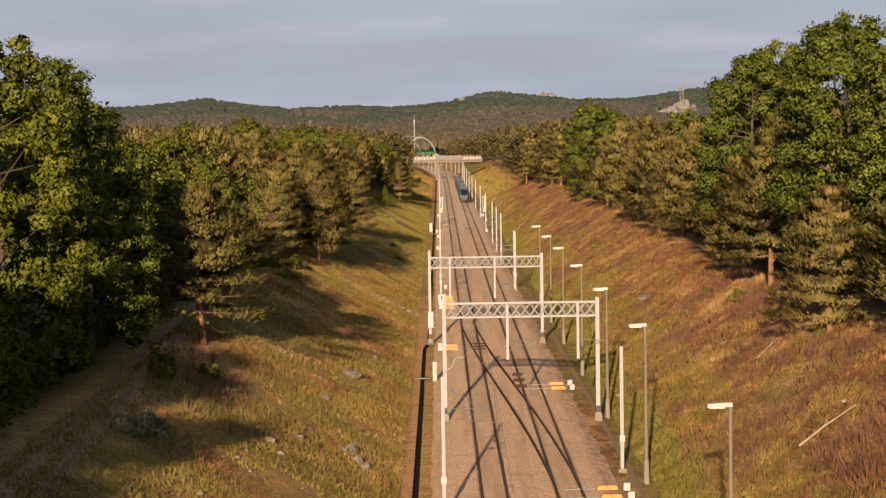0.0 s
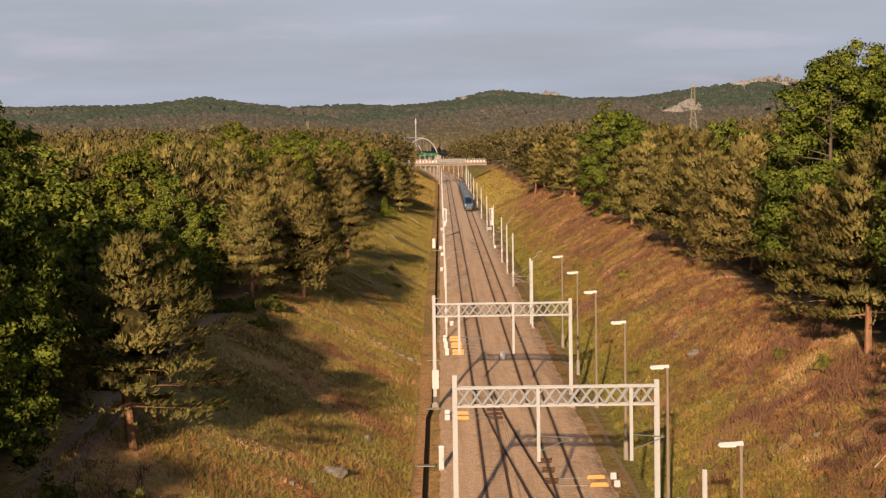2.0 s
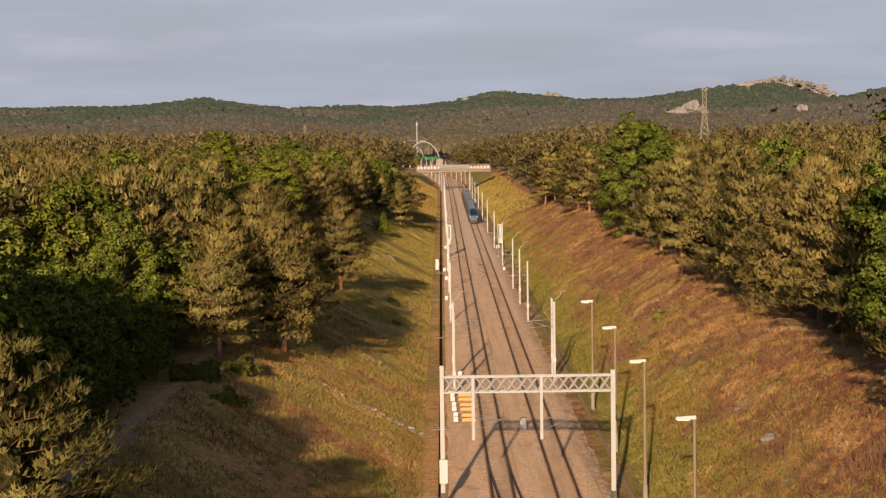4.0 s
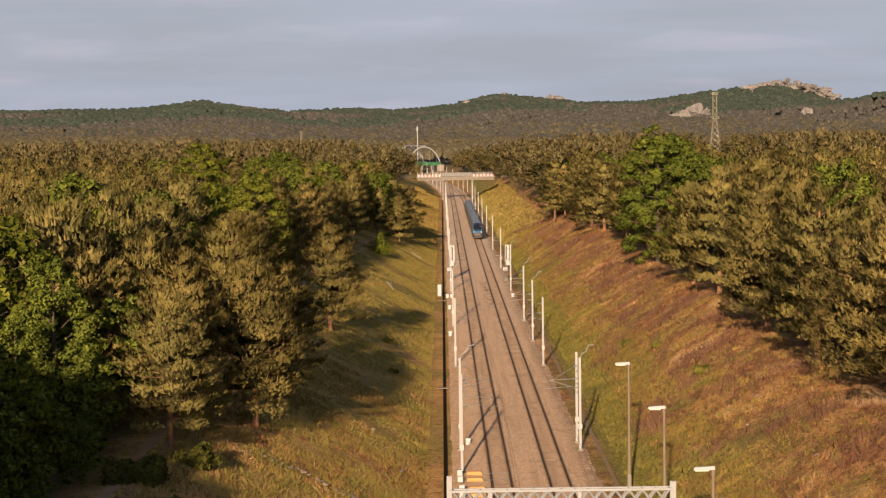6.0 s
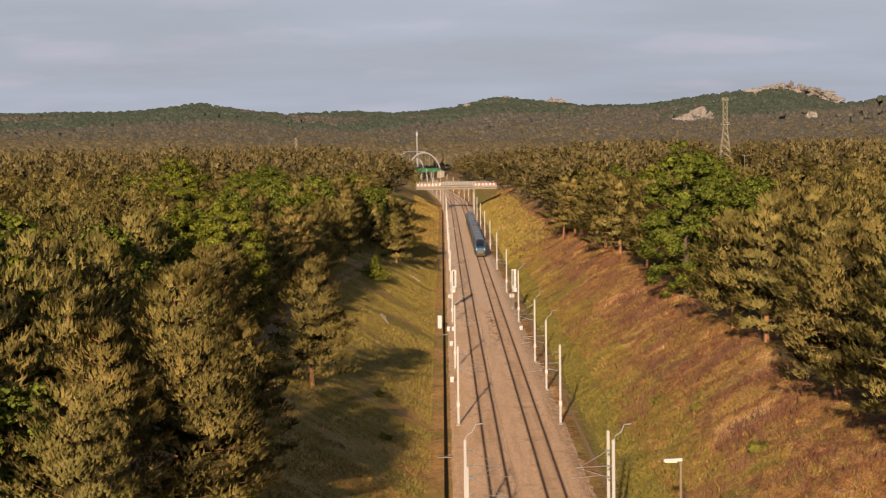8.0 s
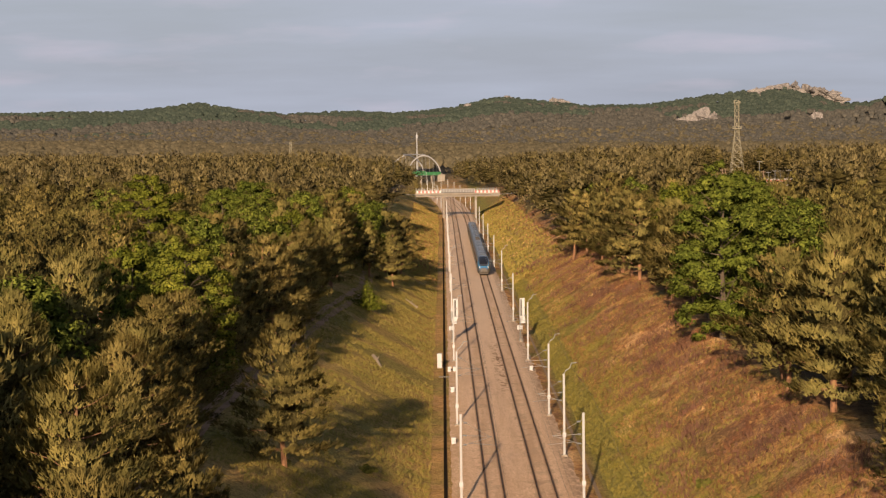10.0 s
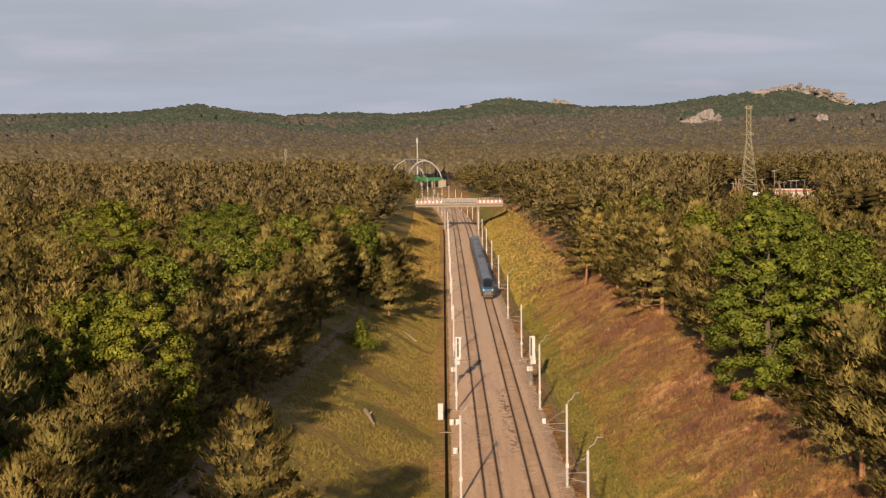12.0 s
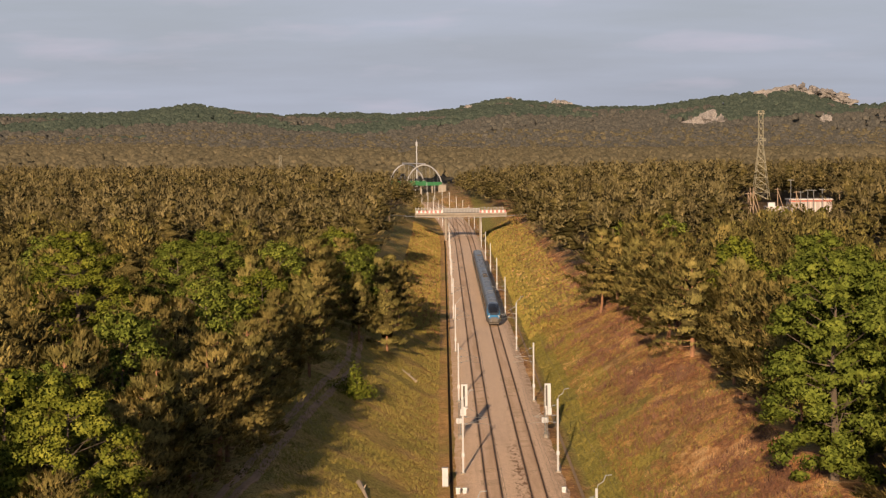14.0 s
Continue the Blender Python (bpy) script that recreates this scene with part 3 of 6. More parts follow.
def build_bed():
    rs = np.random.RandomState(2)
    across = np.array([-6.15, -5.6, -4.6, -3.6, -2.25, -0.9, 0.0, 0.9, 2.25, 3.6, 4.6, 5.4, 6.3])
    height = np.array([-0.47, -0.38, -0.28, -0.142, -0.142, -0.142, -0.19, -0.142, -0.142, -0.142, -0.30, -0.44, -0.52])
    verts = []
    for x, y, z in NEAR_LINE:
        jit = (rs.rand(len(across)) - 0.5) * 0.03
        side = np.where((across == -6.15) | (across == 6.3), (rs.rand(len(across)) - 0.5) * 0.16, 0)
        verts += [(x + a + s, y, h + j) for a, h, j, s in zip(across, height, jit, side)]
    w = len(across)
    i = (np.arange(len(NEAR_LINE) - 1)[:, None] * w + np.arange(w - 1)[None]).ravel()
    tris = np.concatenate([np.stack([i, i + 1, i + w + 1], 1), np.stack([i, i + w + 1, i + w], 1)])
    tagged(new("track_bed", raw_mesh("track_bed", verts, tris, BALLAST, True)), "sandy brown crushed-stone ballast under two tracks", "ballast", kind="structure")


build_bed()

RAIL_SECTION = [(-0.075, -0.17), (0.075, -0.17), (0.06, -0.145), (0.012, -0.12), (0.012, -0.045), (0.036, -0.03), (0.036, 0.0), (-0.036, 0.0), (-0.036, -0.03), (-0.012, -0.045), (-0.012, -0.12), (-0.06, -0.145)]
HEAD_SECTION = [(-0.026, 0.0), (0.026, 0.0), (0.026, 0.004), (-0.026, 0.004)]


def offset(path, a):
    out = []
    for i, p in enumerate(path):
        q, r = np.array(path[min(i + 1, len(path) - 1)]), np.array(path[max(i - 1, 0)])
        d = (q - r)[:2] / np.hypot(*(q - r)[:2])
        out.append((p[0] + d[1] * a, p[1] - d[0] * a, p[2]))
    return out


def add_rails(track, path, gauge=(-0.755, 0.755)):
    for side in gauge:
        rail = part("rail", Shape().sweep(offset(path, side), [(a * 1.25, u) for a, u in RAIL_SECTION]), RAIL, track)
        part("rail_head", Shape().sweep(offset(path, side), HEAD_SECTION), RAIL_TOP, rail, "worn shiny running surface")


def sleeper_mesh(name, length):
    s = Shape()
    s.box(0, 0, -0.207, length, 0.26, 0.12, 0.94)
    for x in (-0.95, -0.6, 0.6, 0.95):
        s.box(x, 0, -0.138, 0.12, 0.16, 0.02, 0.8)
    return s.mesh(name, SLEEPER)


def build_track(name, a, label):
    track = thing(name, label, "railway track", "railway tracks")
    add_rails(track, offset(LINE, a))
    one = sleeper_mesh("sleeper", 2.6)
    rest = Shape()
    for k, y in enumerate(np.arange(100.0, 560.0, 0.6)):
        if y < 190:
            part("sleeper", one, SLEEPER, track).location = (a, float(y), 0)
        else:
            rest.box(a, float(y), -0.207, 2.6, 0.26, 0.12, 0.94)
    tagged(part("sleeper_bed", rest, SLEEPER, track), kind="stuff")
    return track


build_track("railway_track", -2.25, "rusty steel rails on sandy concrete sleepers, straight main line")
build_track("railway_track", 2.25, "rusty steel rails on sandy concrete sleepers, parallel main line")


def build_crossover():
    """A long slender crossover that leaves one track and joins the other."""
    cross = thing("track_crossover", "rusty crossover rails joining the two parallel tracks", "railway switch")
    path = []
    for y in np.arange(138.0, 246.0, 3.0):
        s = float(smoothstep(138, 243, y))
        s = 0.5 * s + 0.5 * (y - 138) / 105
        path.append((2.25 - 4.5 * s, float(y), 0.006))
    add_rails(cross, path)
    crossing = Shape().box(0, 0, -0.09, 0.9, 0.14, 0.06).mesh("crossing_plate", RAIL)
    slide = Shape().box(0, 0, -0.09, 1.2, 0.14, 0.06).mesh("slide_plate", RAIL)
    for y in (186.0, 190.5, 194.5):
        for k in range(4):
            part("crossing_plate", crossing, RAIL, cross, "dark greased crossing plate").location = (1.35 + 0.05 * k, y + 0.6 * k, 0)
    for y in (217, 219.5, 222):
        for k in range(3):
            part("slide_plate", slide, RAIL, cross, "dark greased slide plate").location = (-1.5, y + 0.6 * k, 0)


build_crossover()


def build_channel():
    ch = thing("drainage_channel", "narrow dark concrete drainage channel beside the track", "drain")
    tagged(ch, kind="structure")
    path = [(float(centre(y)) + float(np.interp(y, [40, 220, 228, 960], [-7.05, -7.0, -6.58, -6.5])), float(y), -0.45) for y in np.arange(-100, 960, 4)]
    part("channel_floor", Shape().sweep(path, [(-0.10, 0.0), (0.10, 0.0), (0.10, 0.02), (-0.10, 0.02)]), CHANNEL, ch, "damp channel bottom, coloured black for deep-slot shade")
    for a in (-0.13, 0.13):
        part("channel_wall", Shape().sweep(path, [(a - 0.03, -0.3), (a + 0.03, -0.3), (a + 0.03, 0.1), (a - 0.03, 0.1)]), CHANNEL, ch, "channel wall coloured dark for deep-slot shade")
    for y in (119.0, 195.0, 225.0, 262.0, 340.0, 455.0):
        part("cover_slab", Shape().box(-7.0 if y < 224 else -6.6, y, -0.26, 1.3, 0.7, 0.08), CONCRETE, ch, "grey concrete crossing slab")
    right = thing("cable_trough", "dark concrete cable trough along the foot of the bank", "cable trough")
    tagged(right, kind="structure")
    path = [(float(centre(y)) + 6.75, float(y), -0.5) for y in np.arange(-100, 700, 10)]
    part("trough_body", Shape().sweep(path, [(-0.16, -0.15), (0.16, -0.15), (0.16, 0.03), (-0.16, 0.03)]), plain("mossy_trough", (0.24, 0.165, 0.095), 0.9), right)


build_channel()


def build_dirt_road():
    pts = [(-21.3, 60), (-22.2, 84), (-23.2, 105), (-23.9, 125), (-24.6, 153), (-25.6, 200), (-25.0, 246), (-26.5, 300), (-27.0, 360), (-26.0, 405), (-24.3, 430), (-23.5, 452), (-21.7, 488), (-19.6, 530), (-20.5, 570)]
    ys = np.arange(60, 571, 1.5)
    xs = np.interp(ys, [p[1] for p in pts], [p[0] for p in pts])
    rs = np.random.RandomState(8)
    for a, w in ((-0.66, 0.74), (0.66, 0.74)):
        s = []
        for x, y in zip(xs, ys):
            l, r = w * (0.8 + 0.45 * rs.rand()), w * (0.8 + 0.45 * rs.rand())
            s.append([(x + a - 0.5 * l, y, 0.0), (x + a - 0.3 * l, y, 0.05), (x + a - 0.1 * w, y, 0.02), (x + a + 0.1 * w, y, 0.02), (x + a + 0.3 * r, y, 0.05), (x + a + 0.5 * r, y, 0.0)])
        v = np.array(s)
        v[..., 2] += land(v[..., 0], v[..., 1]) + 0.03
        k = v.shape[1]
        i = (np.arange(len(ys) - 1)[:, None] * k + np.arange(k - 1)[None]).ravel()
        tris = np.concatenate([np.stack([i, i + 1, i + k + 1], 1), np.stack([i, i + k + 1, i + k], 1)])
        tagged(new("dirt_road", raw_mesh("dirt_road", v.reshape(-1, 3), tris, TRACK_DIRT, True)), "sandy wheel rut of a forest track", "dirt road", kind="structure")


build_dirt_road()

# ---- trees ----
def faced(v, tris, nrm):
    """Turns triangles so that they face the way of their soft normals."""
    a, b, c = v[tris[:, 0]], v[tris[:, 1]], v[tris[:, 2]]
    back = (np.cross(b - a, c - a) * nrm[tris[:, 0]]).sum(1) < 0
    tris = tris.copy()
    tris[back] = tris[back][:, ::-1]
    return tris


def unit(a):
    return a / (np.linalg.norm(a, axis=1)[:, None] + 1e-9)


def spikes(rs, centres, outs, count, length, width, spread=0.8, lift=0.35, soft=None):
    """Tufts: at each centre a few thin three-cornered blades that point outwards and up."""
    n = len(centres)
    c = np.repeat(centres, count, 0)
    d = np.repeat(outs, count, 0) + spread * rs.normal(size=(n * count, 3))
    d[:, 2] += lift
    d /= np.linalg.norm(d, axis=1)[:, None] + 1e-9
    side = np.cross(d, rs.normal(size=d.shape) if soft is None else np.repeat(soft, count, 0) + 0.28 * rs.normal(size=d.shape))
    side /= np.linalg.norm(side, axis=1)[:, None] + 1e-9
    ln = length * (0.6 + 0.8 * rs.rand(len(c)))[:, None]
    wd = width * (0.7 + 0.6 * rs.rand(len(c)))[:, None]
    base = c + 0.12 * length * rs.normal(size=c.shape)
    v = np.stack([base - side * wd, base + side * wd, base + d * ln], 1).reshape(-1, 3)
    t = np.arange(len(v)).reshape(-1, 3)
    if soft is None:
        return v, t
    nrm = unit(np.repeat(soft, count, 0) + 0.09 * rs.normal(size=(n * count, 3)))
    nrm = np.repeat(nrm, 3, 0)
    return v, faced(v, t, nrm), nrm


def leaves(rs, centres, outs, size, spread=0.9, soft=None):
    """Leaf sprays: small pointed leaves that face outwards, with some disorder."""
    n = len(centres)
    nrm = (outs if soft is None else soft) + spread * rs.normal(size=(n, 3)) * 0.5
    nrm /= np.linalg.norm(nrm, axis=1)[:, None] + 1e-9
    a = np.cross(nrm, rs.normal(size=(n, 3)))
    a /= np.linalg.norm(a, axis=1)[:, None] + 1e-9
    b = np.cross(nrm, a)
    s = size * (0.6 + 0.8 * rs.rand(n))[:, None]
    v = np.stack([centres - a * s * 0.55 - b * s * 0.42, centres - a * s * 0.4 + b * s * 0.5, centres + a * s * 0.75], 1).reshape(-1, 3)
    t = np.arange(n * 3).reshape(-1, 3)
    if soft is None:
        return v, t
    nrm = np.repeat(unit(soft + 0.14 * rs.normal(size=(n, 3))), 3, 0)
    return v, faced(v, t, nrm), nrm


ICO_V = unit(np.array([(-1, 1.618, 0), (1, 1.618, 0), (-1, -1.618, 0), (1, -1.618, 0), (0, -1, 1.618), (0, 1, 1.618), (0, -1, -1.618), (0, 1, -1.618), (1.618, 0, -1), (1.618, 0, 1), (-1.618, 0, -1), (-1.618, 0, 1)]))
ICO_F = np.array([(0, 11, 5), (0, 5, 1), (0, 1, 7), (0, 7, 10), (0, 10, 11), (1, 5, 9), (5, 11, 4), (11, 10, 2), (10, 7, 6), (7, 1, 8), (3, 9, 4), (3, 4, 2), (3, 2, 6), (3, 6, 8), (3, 8, 9), (4, 9, 5), (2, 4, 11), (6, 2, 10), (8, 6, 7), (9, 8, 1)])


OCT_V = np.array([(1, 0, 0), (-1, 0, 0), (0, 1, 0), (0, -1, 0), (0, 0, 1), (0, 0, -1.0)])
OCT_F = np.array([(0, 2, 4), (2, 1, 4), (1, 3, 4), (3, 0, 4), (2, 0, 5), (1, 2, 5), (3, 1, 5), (0, 3, 5)])


def lobes(rs, centres, radii, turns, soft, uneven=0.28, hold=0.55, fine=True):
    """Lumpy closed clumps of foliage, turned about the upright axis, with soft normals that follow both clump and crown."""
    base, tri = (ICO_V, ICO_F) if fine else (OCT_V, OCT_F)
    n, m = len(centres), len(base)
    k = base[None] * (1 + uneven * rs.normal(size=(n, m, 1)).clip(-1.6, 1.6))
    p = k * radii[:, None, :]
    c, s = np.cos(turns)[:, None], np.sin(turns)[:, None]
    x, y = p[..., 0] * c - p[..., 1] * s, p[..., 0] * s + p[..., 1] * c
    v = np.stack([x, y, p[..., 2]], -1) + centres[:, None, :]
    q = base[None] / np.maximum(radii[:, None, :], 0.05) * radii.mean(1)[:, None, None]
    nx, ny = q[..., 0] * c - q[..., 1] * s, q[..., 0] * s + q[..., 1] * c
    nrm = unit(np.stack([nx, ny, q[..., 2]], -1).reshape(-1, 3)) + hold * np.repeat(soft, m, 0)
    t = (tri[None] + m * np.arange(n)[:, None, None]).reshape(-1, 3)
    return v.reshape(-1, 3), t, unit(nrm)


def merged(*sets):
    vs, ts, ns, n = [], [], [], 0
    for v, t, nrm in sets:
        vs.append(v)
        ts.append(t + n)
        ns.append(nrm)
        n += len(v)
    return np.concatenate(vs), np.concatenate(ts), np.concatenate(ns)


def pine_arrays(seed, height, spread, low, limbs, tufts, count, length, width, dome=1.6, wood=None, tiers=0):
    """A Scots pine's crown: boughs wound round the stem, each a flat fan of needle brushes that turn up at the tips;
    inner boughs, coloured dark for shade, come first.
    """
    rs = np.random.RandomState(seed)
    lean = rs.normal(size=2) * 0.02 * height
    lop, weight = rs.rand() * 6.3, 0.10 + 0.15 * rs.rand()
    cs, rads, turns, tips, outs = [], [], [], [], []
    for k in range(limbs):
        f = min(1.0, (k + rs.rand()) / limbs)
        if tiers:
            f = min(1.0, (math.floor(f * tiers) + 0.5 + 0.12 * rs.normal()) / tiers)
        ang = k * 2.39996 + rs.normal() * 0.35
        prof = (1 - f ** dome) ** 0.75 * (0.74 + 0.34 * min(1.0, f * 5)) + 0.09
        r = spread * prof * (0.76 + 0.36 * rs.rand()) * (1 + weight * math.cos(ang - lop))
        if f < 0.3 and rs.rand() < 0.18:
            r *= 0.5
        c, s = math.cos(ang), math.sin(ang)
        ahead, across = np.array((c, s, 0.0)), np.array((-s, c, 0.0))
        p0 = np.array((lean[0] * f * f, lean[1] * f * f, height * (low + (0.93 - low) * f)))
        rise, curl = -0.16 + 0.55 * f, 0.12 + 0.30 * f
        if wood is not None and r > 0.7 and k % 2 == 0:
            wood.tube([p0, p0 + ahead * r * 0.4 + (0, 0, r * (rise * 0.4 + curl * 0.16)), p0 + ahead * r * 0.75 + (0, 0, r * (rise * 0.75 + curl * 0.56) - 0.05)], [0.03 + 0.008 * r, 0.025, 0.01], 3, False)
        n = max(3, int(tufts * (0.35 + 0.65 * r / spread)))
        t = 0.30 + 0.72 * np.sqrt(rs.rand(n))
        w = 0.40 * r * (1.18 - t) + 0.26
        u = (2 * rs.rand(n) - 1)
        up = r * (rise * t + curl * t * t) + rs.normal(size=n) * ((0.07 + 0.03 * r) if tiers else (0.11 + 0.05 * r))
        tips.append(p0 + np.outer(t * r, ahead) + np.outer(u * w, across) + np.outer(up, (0, 0, 1)))
        outs.append(np.outer(0.62 - 0.40 * f + 0 * t, ahead) + np.outer(0.45 * u, across) + np.outer(0.50 + 0.70 * f + 0 * t, (0, 0, 1)))
    top = np.array((lean[0], lean[1], height * 0.93))
    n = max(3, tufts // 3)
    tips.append(top + rs.normal(size=(n, 3)) * (0.22, 0.22, 0.25))
    outs.append(np.tile((0, 0, 1.2), (n, 1)))
    for z in (0.20, 0.30, 0.42, 0.54, 0.66, 0.78, 0.88):
        f = z * (0.93 - low) + low
        rr = spread * (1 - z ** dome) ** 0.75 * (0.62 + 0.38 * min(1.0, z * 3.5)) * (0.42 if tiers else 0.62) + 0.10
        a = rs.rand() * 6.3
        cs.append(np.array((lean[0] * z * z + 0.25 * rr * math.cos(a), lean[1] * z * z + 0.25 * rr * math.sin(a), height * f)))
        rads.append((rr * 1.1, rr * 0.85, height * (0.93 - low) * 0.085))
        turns.append(a)
    cs, rads, turns, tips, outs = np.array(cs), np.array(rads), np.array(turns), np.concatenate(tips), np.concatenate(outs)

    def soft(p):
        f = np.clip(p[:, 2:] / height, 0, 1)
        flat = unit(np.concatenate([p[:, :2], 0 * f], 1))
        return unit(flat * (1.05 - 0.45 * f) + np.concatenate([0 * f, 0 * f, 0.05 + 0.45 * f], 1))

    way = unit(0.80 * soft(tips) + 0.22 * unit(outs) + 0.15 * rs.normal(size=tips.shape))
    v, t, nrm = merged(lobes(rs, cs, rads, turns, soft(cs), 0.26, 0.4, wood is not None), spikes(rs, tips, outs, count, length, width, 0.34, 0.12, way))
    return v, t, nrm, (8 if wood is None else 20) * len(cs), height


def pine_tree(seed, height, spread, low, detail, material):
    rs = np.random.RandomState(seed + 500)
    wood = Shape()
    bend = rs.normal(size=2) * 0.012 * height
    stem = [(bend[0] * math.sin(k * 0.9), bend[1] * math.sin(k * 0.7), height * 0.92 * k / 6 - 0.4 * (k == 0)) for k in range(7)]
    wood.tube(stem, [0.016 * height * (1 - 0.86 * k / 6) + 0.02 for k in range(7)], 7)
    fine = detail > 1.5
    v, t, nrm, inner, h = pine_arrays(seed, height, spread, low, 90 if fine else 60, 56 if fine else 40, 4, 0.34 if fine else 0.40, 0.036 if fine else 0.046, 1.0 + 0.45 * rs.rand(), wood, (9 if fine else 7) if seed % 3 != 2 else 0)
    return wood.mesh("trunk", BARK), raw_mesh("crown", v, t, material, True, nrm, PINE_SHADE_CORE, inner), h


def broad_arrays(seed, height, spread, low, clumps, per, leaf, layered=False, small=1.0, wood=None):
    """A broad-leaved crown: limbs that end in clumps of leaf sprays, with gaps between the clumps; inner leaves,
    coloured dark for shade, come first.
    """
    rs = np.random.RandomState(seed)
    cs, rads, turns, tips, outs = [], [], [], [], []
    for k in range(clumps):
        f = (k + 0.5) / clumps
        z = height * (low + (0.97 - low) * f)
        prof = math.sin(math.pi * min(1, 0.20 + 0.77 * f)) ** 0.6 if not layered else (1.03 - f) ** 0.65
        ang = k * 2.39996 + rs.normal() * 0.35
        r = spread * prof * (0.45 + 0.59 * rs.rand() ** 0.55)
        c = np.array((math.cos(ang) * r, math.sin(ang) * r, z + rs.normal() * 0.035 * height - (0.12 * r if layered else 0)))
        size = (0.19 + 0.12 * rs.rand()) * spread * (0.7 + 0.3 * prof) / small
        rad = np.array((size * 1.25, size * 1.1, size * (0.6 if layered else 0.8)))
        if wood is not None and f > 0.25 and k % 3 == 0:
            wood.tube([(0, 0, max(0.4, z - 0.3 * r - 0.5)), tuple(c)], [0.05, 0.012], 3, False)
        d = unit(rs.normal(size=(per, 3)))
        wob = 1 + 0.22 * np.sin(d[:, :1] * 5 + k) * np.sin(d[:, 1:2] * 6 + 2 * k)
        loc = d * rad * (0.55 + 0.62 * rs.rand(per) ** 0.7)[:, None] * wob
        cs.append(c)
        rads.append(rad * 0.70)
        turns.append(ang)
        ca, sa = math.cos(ang), math.sin(ang)
        tips.append(c + np.stack([loc[:, 0] * ca - loc[:, 1] * sa, loc[:, 0] * sa + loc[:, 1] * ca, loc[:, 2]], 1))
        outs.append(np.stack([d[:, 0] * ca - d[:, 1] * sa, d[:, 0] * sa + d[:, 1] * ca, d[:, 2]], 1))
    cs, rads, turns, tips, outs = np.array(cs), np.array(rads), np.array(turns), np.concatenate(tips), np.concatenate(outs)

    def soft(p):
        return unit((p - np.array((0, 0, height * 0.5))) / np.array((spread, spread, height * 0.5)))

    v, t, nrm = merged(lobes(rs, cs, rads, turns, soft(cs), 0.2, 0.35, False), leaves(rs, tips, outs, leaf, 0.9, unit(0.55 * soft(tips) + outs)))
    return v, t, nrm, 8 * len(cs), height


def broad_tree(seed, height, spread, low, detail, material, layered=False):
    """A broad-leaved tree: upright stem, limbs and a leafy crown."""
    wood = Shape()
    wood.tube([(0, 0, -0.4), (0.05, 0, height * 0.2), (-0.08, 0.1, height * 0.5), (0.1, -0.1, height * 0.85)], [0.02 * height, 0.015 * height, 0.010 * height, 0.03], 7)
    big = detail > 2
    clumps = int((70 if layered else 60) * (2.6 if big else 1.3))
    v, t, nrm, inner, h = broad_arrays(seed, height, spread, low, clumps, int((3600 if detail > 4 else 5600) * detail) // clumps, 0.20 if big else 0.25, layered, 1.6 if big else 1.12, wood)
    return wood.mesh("trunk", BARK_GREY), raw_mesh("crown", v, t, material, True, nrm, LEAF_SHADE_CORE, inner), h


def prototype(kind, seed, height, spread, low, detail=1.0, material=None):
    if kind == "pine":
        return pine_tree(seed, height, spread, low, detail, material)
    return broad_tree(seed, height, spread, low, detail, material, kind == "layered")


PINES = [prototype("pine", 10 + k, h, s, lo, 1.0, m) for k, (h, s, lo, m) in enumerate((
    (12.0, 3.5, 0.14, PINE), (12.5, 3.2, 0.20, PINE_WARM), (11.5, 3.8, 0.10, PINE), (13.0, 3.4, 0.28, PINE_WARM), (12.0, 3.1, 0.16, PINE), (12.5, 3.9, 0.24, PINE_WARM), (11.0, 3.0, 0.08, PINE)))]
BROADS = [prototype("broad", 40 + k, h, s, lo, 1.0, m) for k, (h, s, lo, m) in enumerate(((14.0, 3.9, 0.18, LEAF), (13.0, 4.3, 0.14, LEAF), (15.0, 3.6, 0.2, LEAF), (12.0, 3.4, 0.15, LEAF_YELLOW)))]
LAYERED = [prototype("broad", 60, 16.0, 4.1, 0.05, 3.8, LEAF), prototype("broad", 61, 14.0, 3.5, 0.06, 3.2, LEAF)]
BIG_BROAD = [prototype("broad", 70, 19.0, 5.2, 0.10, 5.6, LEAF), prototype("broad", 71, 18.0, 4.8, 0.06, 7.0, LEAF_YELLOW), prototype("broad", 72, 20.0, 5.6, 0.12, 5.6, LEAF)]
BIG_PINE = [prototype("pine", 81, 12.0, 4.0, 0.07, 2.2, PINE_WARM), prototype("pine", 82, 14.0, 4.4, 0.16, 2.2, PINE), prototype("pine", 83, 13.0, 4.4, 0.12, 2.2, PINE_WARM)]

TREE_TEXT = {
    "pine": ("scots pine with olive-green needles and orange-brown trunk", "pine tree", "pine trees along the cutting"),
    "broad": ("broad-leaved tree with dense green crown", "tree", "broad-leaved trees in the forest"),
    "yellow": ("broad-leaved tree with yellow-green sunlit leaves", "tree", "broad-leaved trees in the forest"),
    "layered": ("tall fresh-green tree with leafy boughs almost to the ground", "tree", "broad-leaved trees in the forest"),
}
PLANTED = []


def plant(proto, kind, x, y, height, turn, wide=1.0):
    trunk, crown, h = proto
    label, category, group = TREE_TEXT[kind]
    z = float(land(x, y))
    tree = thing("pine_tree" if kind == "pine" else "broadleaf_tree", label, category, group)
    s = height / h
    tree.matrix_basis = Matrix.LocRotScale((x, y, z), Euler((0, 0, turn)), (s * wide, s * wide, s))
    part("trunk", trunk, BARK, tree)
    part("crown", crown, PINE, tree)
    PLANTED.append((x, y))
    return tree


